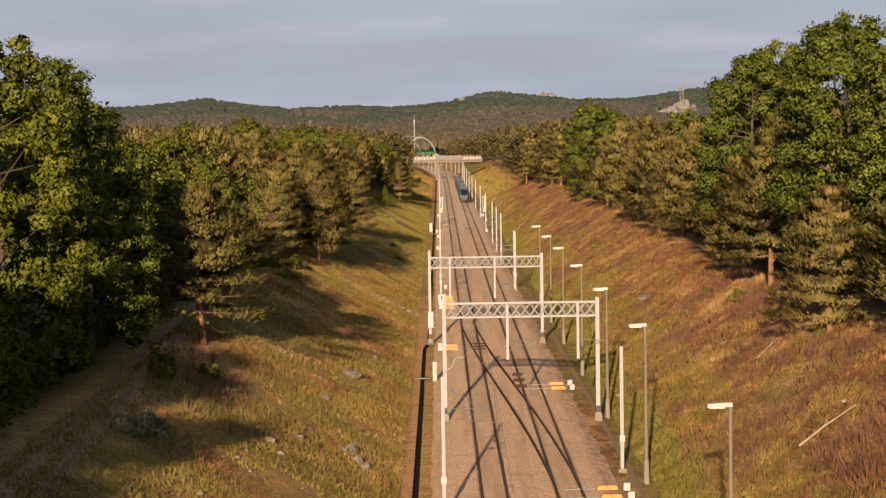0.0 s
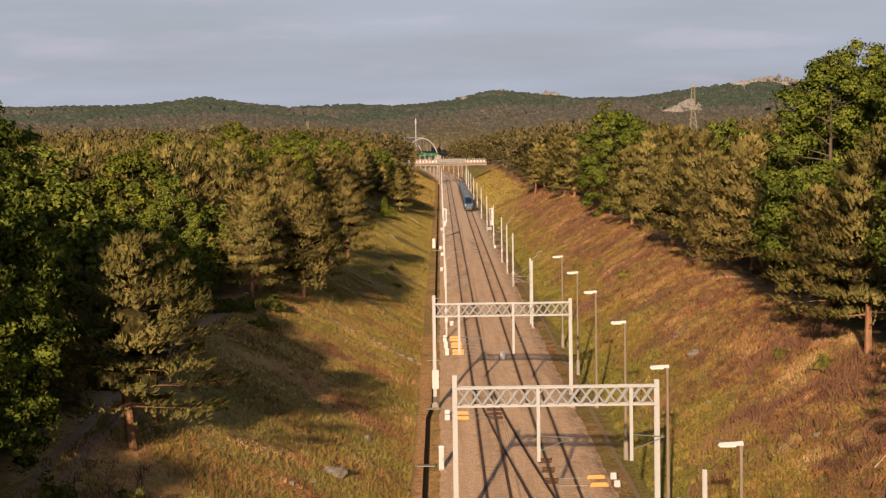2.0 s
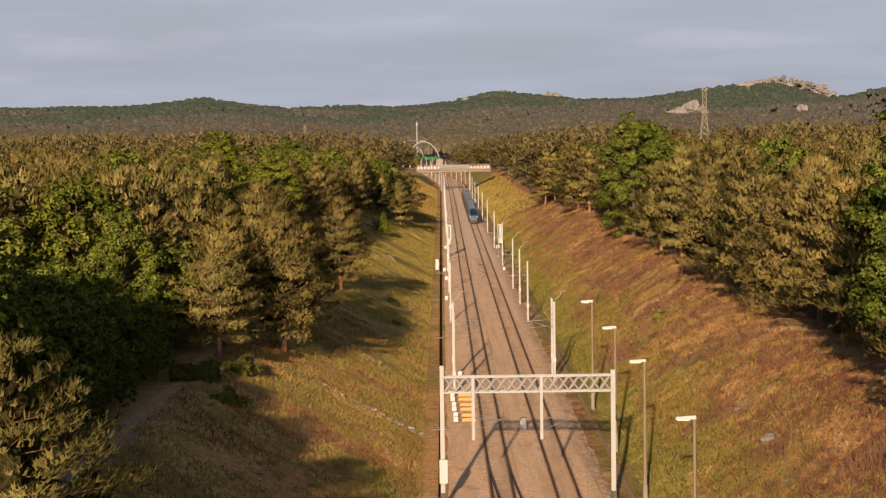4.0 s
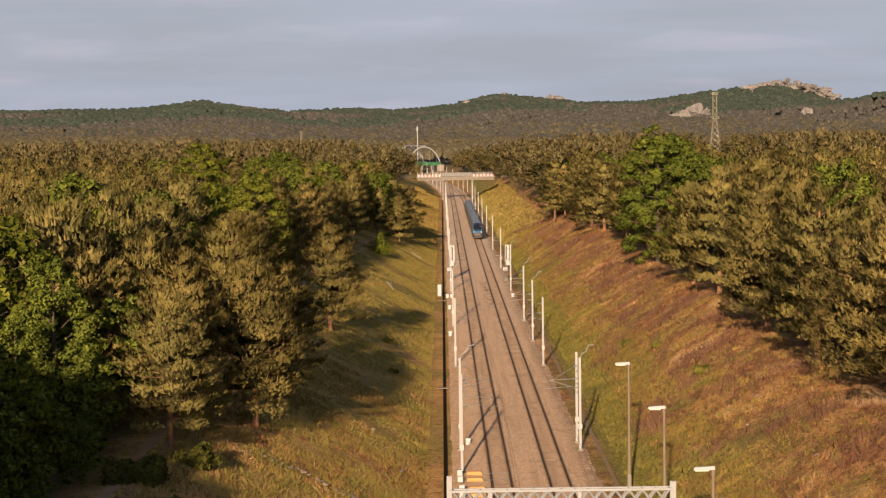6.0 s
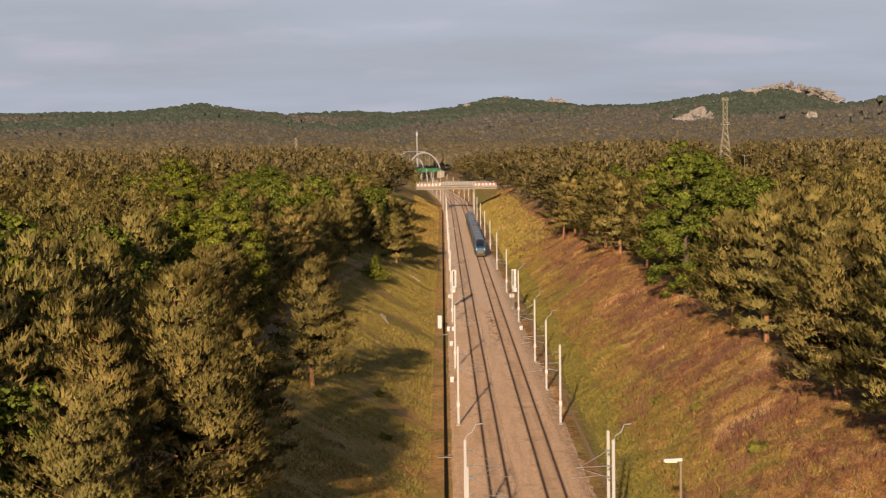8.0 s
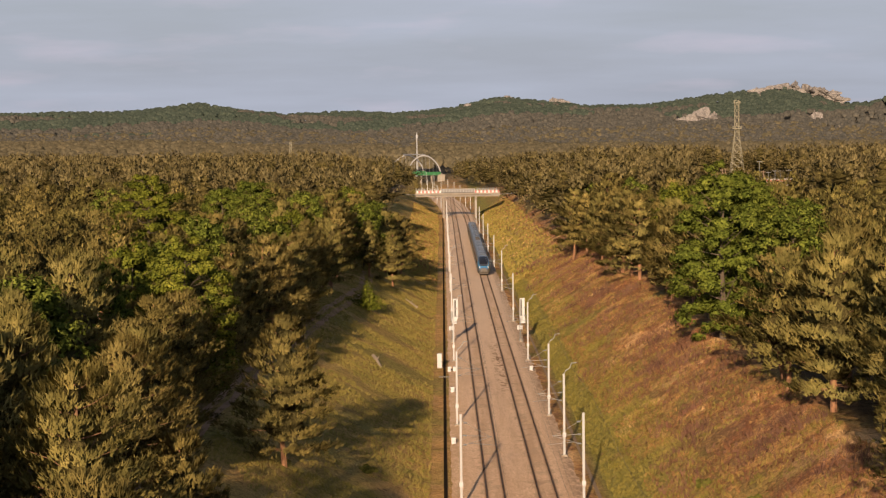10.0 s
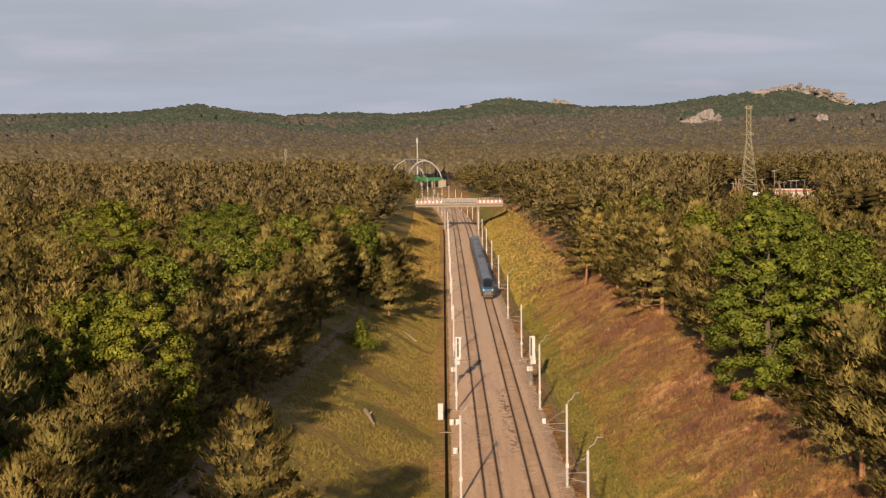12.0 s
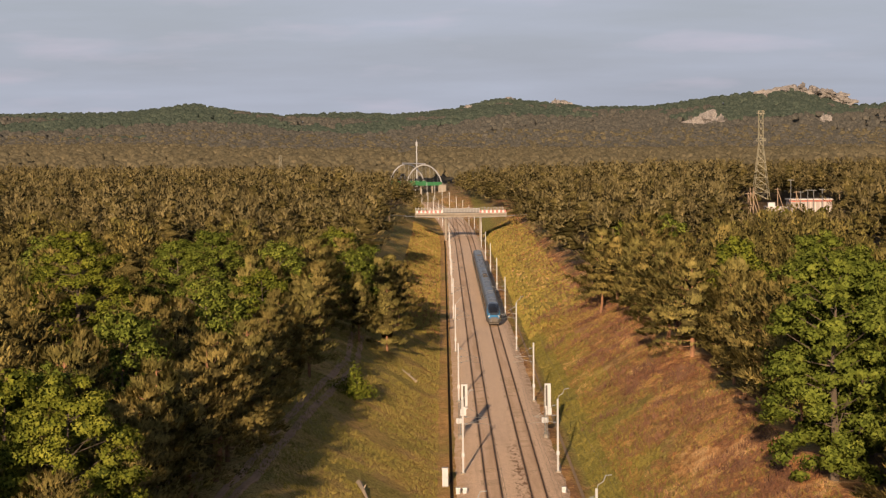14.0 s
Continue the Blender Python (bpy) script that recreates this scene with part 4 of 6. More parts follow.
# single trees that stand out: x, y, height, prototype
for x, y, h, k in ((-24.1, 250.6, 10.6, 1), (-20.4, 270, 12.6, 2), (-24.5, 262, 12.5, 0), (-19.8, 291, 11.0, 0), (-23.6, 284, 14.0, 1), (-19.2, 351, 12.2, 0), (-26.8, 318, 11.5, 2), (21.7, 155.5, 10.4, 0), (23.0, 189.5, 13.5, 1), (23.6, 208, 11.0, 0), (26.0, 196, 15.5, 1),
                   (23.8, 287, 15.0, 1), (25.8, 277, 12.5, 2), (27.5, 272, 15.0, 0), (23.5, 312, 13.5, 2), (26.0, 330, 15, 1)):
    plant(BIG_PINE[k], "pine", x, y, h, x * 3.1 + y, 1.14)
# those near x -36, mostly out of view, are added to shade the forest
for x, y, h, k in ((-31.0, 133, 20.5, 1), (-46.0, 114, 18.0, 2), (-27.8, 145, 16.0, 0), (-33.2, 147, 17.5, 0), (-35.5, 170, 20.5, 2), (-36.0, 186, 18.5, 0), (-36.0, 201, 13.5, 2), (27.5, 178, 22.0, 2), (30.5, 200, 23.0, 0), (25.5, 216, 20.5, 0), (29.5, 225, 22.0, 2), (31.0, 168, 22.0, 0), (33.0, 242, 20, 1)):
    plant(BIG_BROAD[k], "yellow" if k == 1 else "broad", x, y, h, x * 1.7 + y)
for x, y, h, k in ((-29.0, 408, 13.0, 0), (-26.8, 427, 13.0, 5), (-26.0, 449, 12.0, 2), (-25.6, 470, 11.0, 5), (-23.4, 500, 11.0, 0), (-26.0, 486, 12.0, 1), (-15.8, 566, 10.5, 2), (-15.2, 604, 12.0, 5), (-17.8, 590, 12.5, 0)):
    plant(PINES[k], "pine", x, y, h, x * 2.1 + y, 1.1)
plant(BIG_PINE[1], "pine", -22.2, 159, 11.8, 1.0, 1.42)
for x, y, h, k in ((-29.4, 340, 11.0, 2), (-29.6, 353, 11.5, 0), (-29.4, 366, 11.0, 2), (-29.0, 389, 12.0, 2), (-28.4, 399, 12.0, 0), (-27.6, 417, 11.5, 2), (-26.8, 438, 11.0, 0), (-25.6, 460, 11.0, 2)):
    plant(BIG_PINE[k], "pine", x, y, h, x * 1.3 + y, 1.2)
plant(LAYERED[0], "layered", 24.6, 420, 19.0, 0.4, 1.1)
plant(LAYERED[1], "layered", 28.5, 428, 18.0, 2.4, 1.1)
plant(LAYERED[1], "layered", 34.0, 480, 17.0, 1.4, 1.2)
plant(BIG_BROAD[1], "yellow", -30.0, 376, 15.0, 1.0, 1.1)
plant(BIG_BROAD[1], "yellow", -49.0, 489, 18.0, 2.0, 1.25)
plant(BIG_BROAD[0], "broad", -38.0, 530, 16.5, 3.0, 1.15)
plant(BIG_BROAD[0], "broad", -42.5, 528, 15.5, 5.0, 1.1)
for x, y, h, k in ((-29.8, 161, 13.0, 0), (-30.2, 176, 13.5, 1), (-30.0, 192, 11.5, 2), (-30.8, 208, 8.5, 0), (-41.0, 318, 16.0, 0), (-40, 195, 15.5, 1), (42, 500, 14, 0), (39, 455, 14, 1)):
    plant(BROADS[k], "yellow" if k == 3 else "broad", x, y, h, x * 2.3 + y, 1.15)

LEFT_EDGE = ([60, 140, 235, 262, 345, 370, 430, 500, 545, 575, 700, 950, 1100], [-31, -31, -30, -27.5, -27.5, -28.6, -27.2, -25.5, -22.5, -17, -16, -15.5, -17])
RIGHT_EDGE = ([60, 300, 400, 500, 540, 600, 720, 900, 1100], [25, 25, 23, 25, 21.5, 19, 18.5, 17, 17])


def edge(side, y):
    e = LEFT_EDGE if side < 0 else RIGHT_EDGE
    return np.interp(y, e[0], e[1]) + centre(y)


def scatter(rs, tries, draw, gap, taken=()):
    """Random places that keep a distance from one another, on a coarse grid."""
    cell, spots = {}, []
    for p in taken:
        cell.setdefault((int(p[0] // gap), int(p[1] // gap)), []).append(p)
    for _ in range(tries):
        p = draw()
        if p is None:
            continue
        i, j = int(p[0] // gap), int(p[1] // gap)
        if all((p[0] - q[0]) ** 2 + (p[1] - q[1]) ** 2 > gap * gap for a in (-1, 0, 1) for b in (-1, 0, 1) for q in cell.get((i + a, j + b), ())):
            cell.setdefault((i, j), []).append(p)
            spots.append(p)
    return spots


def young(x, y):
    """Patches of lower, younger pines."""
    return (-51 < x < -35 and 435 < y < 484) or (-44 < x < -31 and 488 < y < 525)


def fill_edges():
    rs = np.random.RandomState(21)
    for side in (-1, 1):
        def draw():
            y = 70 + 560 * rs.rand()
            d = (9.0 if side < 0 else 6.5) * rs.rand() ** 1.2
            return (float(edge(side, y)) + side * d, float(y))
        for x, y in scatter(rs, 3600, draw, 6.5, PLANTED):
            if 20 < x < 28.5 and 380 < y < 440 or (side < 0 and y < 138):
                continue
            r = rs.rand()
            inner = abs(x) - abs(float(edge(side, y)))
            if side < 0:
                h = 10.8 + 2.4 * rs.rand() + 0.28 * inner
            else:
                h = 12.0 + 3.0 * rs.rand() + 0.3 * inner
            if side < 0 and young(x, y):
                h = 6.5 + 1.5 * rs.rand()
            if y > 480:
                h -= 1.2
            if side < 0 and 205 < y < 248:
                h -= 4.0
            if side < 0 and 290 < y < 470 and inner < 4:
                h -= 2.2
            leafy = side < 0 and y < 262
            if (r < 0.80 or inner < 2) and not leafy:
                plant(PINES[rs.randint(len(PINES))], "pine", x, y, h, rs.rand() * 6.3, 1.0 + 0.35 * rs.rand())
            else:
                k = rs.randint(len(BROADS))
                plant(BROADS[k], "yellow" if k == 3 else "broad", x, y, h, rs.rand() * 6.3, 0.9 + 0.3 * rs.rand())


fill_edges()


FOREST = {
    "near_pine": [pine_arrays(200 + k, 12.0, 3.6, 0.22, 34, 18, 2, 0.46, 0.075, 1.3 + 0.25 * k, None, 8 if k in (1, 3) else 0) for k in range(5)],
    "mid_pine": [pine_arrays(220 + k, 12.0, 4.3, 0.34, 18, 10, 2, 0.66, 0.12, 1.6 + 0.25 * k) for k in range(5)],
    "outer_pine": [pine_arrays(240 + k, 12.0, 3.6, 0.25, 9, 5, 1, 1.5, 0.30) for k in range(3)],
    "shrub": [broad_arrays(280 + k, 13.0, 6.0, 0.1, 7, 16, 2.2) for k in range(4)],
    "shade_broad": [broad_arrays(290 + k, 13.0, 3.9, 0.15, 14, 18, 1.1) for k in range(3)],
    "near_broad": [broad_arrays(260 + k, 13.0, 3.6, 0.22, 34, 52, 0.32) for k in range(4)],
}


def crowd(name, label, material, core, spots, kind, rs):
    """A stand of many trees in one mesh: crowns set at their spots, each turned, scaled and widened by its own measure."""
    outer, inner, put = [], [], 0
    for x, y, h in spots:
        v, t, nrm, dark, tall = FOREST[kind][rs.randint(len(FOREST[kind]))]
        a, wide = rs.rand() * 6.2832, (h / tall) * (0.9 + 0.35 * rs.rand())
        m = np.array(((math.cos(a), -math.sin(a), 0), (math.sin(a), math.cos(a), 0), (0, 0, 1)))
        outer.append((v @ m.T * (wide, wide, h / tall) + (x, y, float(land(x, y))), nrm @ m.T))
        inner.append((t[:dark] + put, t[dark:] + put))
        put += len(v)
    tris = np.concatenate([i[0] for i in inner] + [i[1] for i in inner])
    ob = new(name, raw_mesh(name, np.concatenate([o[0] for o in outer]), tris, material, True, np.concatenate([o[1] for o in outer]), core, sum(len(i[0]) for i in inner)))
    return tagged(ob, label, "forest", kind="stuff")


def canopy(name, label, material, spots, rs, wide, tall, hold=1.0):
    """Far woodland: rounded crowns, too small to tell branches apart."""
    sp = np.array(spots)
    h = sp[:, 2]
    mid = np.stack([sp[:, 0], sp[:, 1], land(sp[:, 0], sp[:, 1]) + 0.6 * h], 1)
    size = np.stack([wide * h * (0.8 + 0.4 * rs.rand(len(h))), wide * h, tall * h], 1)
    v, t, nrm = lobes(rs, mid, size, rs.rand(len(h)) * 6.28, np.tile((-0.1, -0.5, 0.8), (len(h), 1)), 0.13, hold, True)
    return tagged(new(name, raw_mesh(name, v, t, material, True, nrm)), label, "forest", kind="stuff")


def fill_forest():
    rs = np.random.RandomState(33)
    near = {"p": [], "q": [], "b": []}

    # trees out of view, added to cast shade on the road and bank
    shade = [(-36.5 - 24 * rs.rand(), -80 + 190 * rs.rand(), 0) for _ in range(110)] + [(-32.0 - 6 * rs.rand(), 12 + 110 * rs.rand(), 0) for _ in range(56)]
    shade = [(x, y, min(15 + 4 * rs.rand(), 5.5 + 0.2 * (133 - y))) for x, y, _ in shade]
    crowd("leafy_wood", "tall broad-leaved wood out of view, added to shade the road", LEAF, LEAF_SHADE_CORE, shade, "shade_broad", rs)

    under = [(-28.6 - 9 * rs.rand(), 92 + 170 * rs.rand(), 5 + 4 * rs.rand()) for _ in range(110)] + [(-27.0 - 2.5 * rs.rand(), 85 + 165 * rs.rand(), 1.6 + 2.4 * rs.rand()) for _ in range(90)]
    crowd("leafy_wood", "dark green understorey along the forest edge", LEAF, LEAF_SHADE_CORE, under, "near_broad", rs)

    tall = [(-31 - 30 * rs.rand(), 262 + 44 * rs.rand(), 13 + 3 * rs.rand()) for _ in range(40)]
    crowd("pine_wood", "tall olive-green pines behind the forest edge", PINE, PINE_SHADE_BOUGHS, tall, "near_pine", rs)

    def seen(x, y):
        return abs(x + 6) < 0.225 * max(y - 0, 20) + 14

    def draw_near():
        y = 70 + 560 * rs.rand()
        side = -1 if rs.rand() < 0.5 else 1
        x = float(edge(side, y)) + side * (6.5 + 131 * rs.rand() ** 1.2)
        return (x, float(y)) if seen(x, y) and not (62 < x < 130 and y > 560) else None

    for x, y in scatter(rs, 26000, draw_near, 7.2, PLANTED):
        h = 10.0 + 5.0 * rs.rand() if not (x < 0 and y < 265) else 12.0 + 3 * rs.rand()
        if young(x, y):
            h = 6.5 + 2 * rs.rand()
        if x < 0 and y < 133:
            h = min(h, 5.5 + 0.2 * (133 - y))
        if -44 < x < 0 and 200 < y < 248:
            h -= 4.5
        near["b" if rs.rand() < (0.5 if x < 0 and y < 265 else 0.06) else ("p" if rs.rand() < 0.5 else "q")].append((x, y, h))
    crowd("pine_wood", "olive-green pine wood behind the forest edge", PINE, PINE_SHADE_BOUGHS, near["p"], "near_pine", rs)
    crowd("pine_wood", "brownish-green pine wood behind the forest edge", PINE_WARM, PINE_SHADE_BOUGHS, near["q"], "near_pine", rs)
    crowd("leafy_wood", "green broad-leaved trees among the pines", LEAF, LEAF_SHADE_CORE, near["b"], "near_broad", rs)

    def draw_outer():
        y = -95 + 720 * rs.rand()
        side = -1 if rs.rand() < 0.5 else 1
        x = side * ((58 if side < 0 else 34) + 130 * rs.rand())
        return (x, float(y)) if not seen(x, y) else None

    outer = [(x, y, 10.5 + 4.5 * rs.rand()) for x, y in scatter(rs, 9000, draw_outer, 8.0, [(p[0], p[1]) for k in near for p in near[k]])]
    crowd("pine_wood", "olive-green pine wood away from the line", PINE, PINE_SHADE_CORE, outer, "outer_pine", rs)
    mid = []

    def draw_mid():
        y = 620 + 780 * rs.rand()
        x = (rs.rand() * 2 - 1) * (0.22 * y + 10)
        u = x - float(centre(y))
        e = float(edge(-1 if u < 0 else 1, y)) - float(centre(y))
        clear = 92 < x < 130 and 905 < y < 985
        return (x, float(y)) if abs(u) > abs(e) + 0.5 and seen(x, y) and not clear and not (-12 < x < 0 and y > 1150) else None

    for x, y in scatter(rs, 26000, draw_mid, 8.4):
        u = abs(x - float(centre(y)))
        if x < centre(y) and u < 24 and rs.rand() < 0.72:
            continue
        h = (10.5 if u < 40 else 12.0) + 5.5 * rs.rand()
        if abs(x + 7.2 - 0.168 * (y - 254)) < 0.027 * (y - 254) and y < 950:
            h = min(h, max(0.0, 27.4 - 0.0415 * (y - 254) + rs.rand()))
        if y >= 940 and abs(x + 7.2 - 0.1535 * (y - 254)) < 7 and y < 1085:
            h = min(h, 28.0 - 0.0322 * (y - 254))
        if h > 2.0:
            mid.append((x, y, h))
    crowd("pine_wood", "olive-brown pine forest in the middle distance", HAZED_MID_PINE, PINE_SHADE_BOUGHS, mid[: len(mid) // 2], "mid_pine", rs)
    crowd("pine_wood", "olive-green pine forest in the middle distance", HAZED_MID_PINE, PINE_SHADE_BOUGHS, mid[len(mid) // 2 :], "mid_pine", rs)

    shrubs = [(84 + 48 * rs.rand(), 845 + 82 * rs.rand(), 1.4 + 1.6 * rs.rand()) for _ in range(120)]
    crowd("shrub_thicket", "low olive shrubs in the clearing by the substation", LEAF_DULL, LEAF_DULL, shrubs, "shrub", rs)
    far = []
    for k in range(10500):
        y = 1400 + 1500 * rs.rand() ** 0.85
        x = (rs.rand() * 2 - 1) * 0.23 * y
        u = x - float(centre(min(y, 1700)))
        if abs(u) < (15 if y < 1490 else 4) or (-46 < x < 0 and 1400 < y < 1485) or (-10 < x < -2 and y < 1500):
            continue
        far.append((x, float(y), 12 + 4 * rs.rand()))
    canopy("far_forest", "brownish pine forest plain below the hills", HAZED_FAR_PINE, far, rs, 0.27, 0.27, 0.9)

    hill = [], []
    for k in range(15000):
        y = 2500 + 1200 * rs.rand()
        x = (rs.rand() * 2 - 1) * 0.235 * y
        green = float(land(x, y)) + 24 * float(rough(x, y, 150, 4)) > (36 if x < -60 else 46)
        hill[green].append((x, float(y), 11 + 5 * rs.rand()))
    canopy("hill_wood", "grey-brown wooded hillside", HAZED_WOOD, hill[0], rs, 0.33, 0.30)
    canopy("hill_wood", "dark green wooded hillside", HAZED_GREEN, hill[1], rs, 0.36, 0.30)


fill_forest()

# ---- line-side steelwork ----
def i_beam(height, w=0.21, d=0.26, t=0.03):
    """An upright steel post of H section, a little slimmer towards its head."""
    s = Shape()
    s.box(0, -d / 2, height / 2, w, t, height, 0.9)
    s.box(0, d / 2, height / 2, w, t, height, 0.9)
    s.box(0, 0, height / 2, t, d - t, height, 0.9)
    return s


MAST_POST = i_beam(8.2).mesh("post", WHITE)
FOUNDATION = Shape().box(0, 0, -0.05, 0.6, 0.6, 0.8, 0.85).mesh("foundation", CONCRETE)


def cantilever(side):
    """Top tube, stay, registration arm and insulators, reaching over the track."""
    s = Shape()
    s.tube([(0, 0, 6.4), (side * 2.6, 0, 6.3)], 0.022, 5)
    s.tube([(0, 0, 7.7), (side * 2.3, 0, 6.35)], 0.016, 5)
    s.tube([(0, 0, 5.5), (side * 2.6, 0, 6.3)], 0.02, 5)
    s.tube([(side * 0.7, 0, 5.75), (side * 3.0, 0, 5.55)], 0.02, 5)
    for x, z in ((0.35, 6.39), (0.35, 5.62), (0.4, 7.46)):
        s.tube([(side * (x - 0.16), 0, z), (side * (x + 0.16), 0, z)], 0.075, 6)
    return s.mesh("cantilever", GALV)


def crook(side):
    s = Shape()
    s.tube([(0, 0, 8.1), (-side * 0.15, 0, 8.5), (-side * 0.55, 0, 8.75), (-side * 0.75, 0, 9.25), (-side * 1.25, 0, 9.3)], 0.04, 5)
    return s.mesh("feeder_hook", WHITE)


ARM = {-1: cantilever(1), 1: cantilever(-1)}
HOOK = {-1: crook(-1), 1: crook(-1)}


def mast(x, y, arm=True, hook=False, tall=1.0, tar=False):
    side = 1 if x > 0 else -1
    z = min(0.0, float(land(x + centre(y), y))) - 0.1
    m = thing("catenary_mast", "pale grey steel overhead-line mast on a concrete footing", "catenary mast", "overhead-line masts beside the tracks", pose(x + float(centre(y)), y, z))
    part("post", MAST_POST, WHITE, m).scale = (1, 1, tall)
    part("foundation", FOUNDATION, CONCRETE, m)
    part("number_plate", Shape().box(0, -0.19, 2.3, 0.34, 0.03, 0.42), WHITE_BOX, m, "small blank white plate")
    if arm:
        part("cantilever", ARM[side], GALV, m, "galvanised cantilever with insulators")
    if hook:
        part("feeder_hook", HOOK[side], WHITE, m, "bent pale steel feeder hook")
    if tar:
        part("tar_coat", Shape().box(0, 0, 0.55, 0.3, 0.36, 0.5), BLACK, m, "black tar coating")
    return m


for y, hook in ((129, 1), (285, 0), (297, 1), (361, 0), (411, 1), (474, 1), (534, 0), (598, 1), (660, 0), (722, 0), (784, 0), (846, 0), (908, 0), (1000, 0), (1060, 0), (1120, 0), (1180, 0), (1240, 0), (1300, 0), (1360, 0), (1420, 0)):
    mast(-5.25, y, True, bool(hook))
for y, hook in ((144, 0), (296, 1), (300.5, 0), (361, 0), (389, 1), (418, 1), (474.6, 1), (534, 0), (600, 1), (662, 0), (724, 0), (786, 0), (848, 0), (910, 0), (1000, 0), (1060, 0), (1120, 0), (1180, 0), (1240, 0), (1300, 0), (1360, 0), (1420, 0)):
    mast(5.0 if y > 150 else 6.2, y, y != 300.5 and y != 144, bool(hook))


def gantry(y, x0, x1, drops, boxed):
    """Two posts that carry a flat lattice beam over both tracks; short posts hang from it."""
    g = thing("catenary_gantry", "pale grey lattice gantry carrying overhead line across both tracks", "gantry", "overhead-line gantries", pose(0, y, -0.1))
    for x, h in ((x0, 9.4), (x1, 9.0)):
        p = part("post", i_beam(h, 0.3, 0.36, 0.05), WHITE, g)
        p.location = (x, 0, 0)
        part("foundation", FOUNDATION, CONCRETE, g).location = (x, 0, -0.1)
        part("tar_coat", Shape().box(x, 0, 0.55, 0.36, 0.42, 0.5), BLACK, g, "black tar coating")
    for dy in (-0.28, 0.28):
        for z in (7.62, 8.66):
            part("chord", Shape().box((x0 + x1) / 2, dy, z, x1 - x0, 0.09, 0.12), WHITE, g)
    span, n = x1 - x0 - 0.4, 16
    brace = {}
    for s in (-1, 1):
        brace[s] = Shape().tube([(-s * span / n * 0.5, 0, 0), (s * span / n * 0.5, 0, 0.98)], 0.05, 4).mesh("brace", WHITE)
    for k in range(n):
        for dy in (-0.28, 0.28):
            for s in (-1, 1):
                part("brace", brace[s], WHITE, g).location = (x0 + 0.2 + span * (k + 0.5) / n, dy, 7.65)
    tie = Shape().box(0, 0, 0, 0.06, 0.56, 0.06).mesh("tie", WHITE)
    for k in range(n + 1):
        for z in (7.62, 8.66):
            part("tie", tie, WHITE, g).location = (x0 + 0.2 + span * k / n, 0, z)
    for x in drops:
        part("drop_post", Shape().box(x, -0.36, 6.5, 0.2, 0.16, 4.2), WHITE, g, "short hanging steel post")
        arm = Shape().tube([(x, -0.36, 5.9), (x + 1.9, -0.36, 5.75)], 0.03, 5).tube([(x, -0.36, 5.0), (x + 1.9, -0.36, 5.75)], 0.025, 5)
        part("registration_arm", arm, GALV, g, "thin galvanised steady arm")
    if boxed:
        part("switch_box", Shape().box(x0 + 0.05, -0.35, 2.3, 0.55, 0.4, 1.6), WHITE_BOX, g, "white switch cabinet on the post")
    return g


gantry(168.0, -5.05, 6.5, (-0.3, 5.0), False)
gantry(225.5, -6.4, 5.15, (-4.3, 0.3), True)


def lamp_post(y, h=9.2, x=7.45):
    z = float(land(x, y)) - 0.1
    l = thing("lamp_post", "slim weathered lamp post with a flat white head", "lamp post", "lamp posts along the bank foot", pose(x, y, z))
    part("pole", LAMP_POLE, LAMP_GREY, l).scale = (1, 1, (h - z) / 9.6)
    top = h - z
    head = part("lamp_head", LAMP_HEAD, WHITE_BOX, l, "flat white lamp head")
    head.location = (0, 0, top)
    part("lamp_glass", LAMP_GLASS, LENS, head)
    part("collar", LAMP_COLLAR, TRAIN_BLUE if y < 110 else LAMP_GREY, l, "blue collar" if y < 110 else "").location = (0, 0, top - 0.28)
    part("base_sleeve", LAMP_BASE, CONCRETE, l, "concrete base sleeve")


LAMP_POLE = Shape().tube([(0, 0, 0), (0, 0, 4.5), (0, 0, 9.6)], [0.13, 0.105, 0.075], 8).mesh("pole", LAMP_GREY)
LAMP_BASE = Shape().tube([(0, 0, 0), (0, 0, 1.5), (0, 0, 1.6)], [0.19, 0.17, 0.13], 8).mesh("base_sleeve", CONCRETE)
LAMP_COLLAR = Shape().tube([(0, 0, 0), (0, 0, 0.3)], 0.10, 8).mesh("collar", LAMP_GREY)
_h = Shape()
_h.add([(-1.05, -0.17, 0.0), (-1.05, 0.17, 0.0), (0.1, 0.09, 0.0), (0.1, -0.09, 0.0), (-1.0, -0.13, 0.15), (-1.0, 0.13, 0.15), (0.08, 0.07, 0.2), (0.08, -0.07, 0.2)], [(0, 1, 2, 3), (7, 6, 5, 4), (0, 4, 5, 1), (1, 5, 6, 2), (2, 6, 7, 3), (3, 7, 4, 0)])
LAMP_HEAD = _h.mesh("lamp_head", WHITE_BOX)
LAMP_GLASS = Shape().box(-0.6, 0, -0.03, 0.7, 0.24, 0.06, 1.05).mesh("lamp_glass", LENS)
for y in (103, 141, 171, 199.1, 227.2, 251.3, 276.6):
    lamp_post(y)


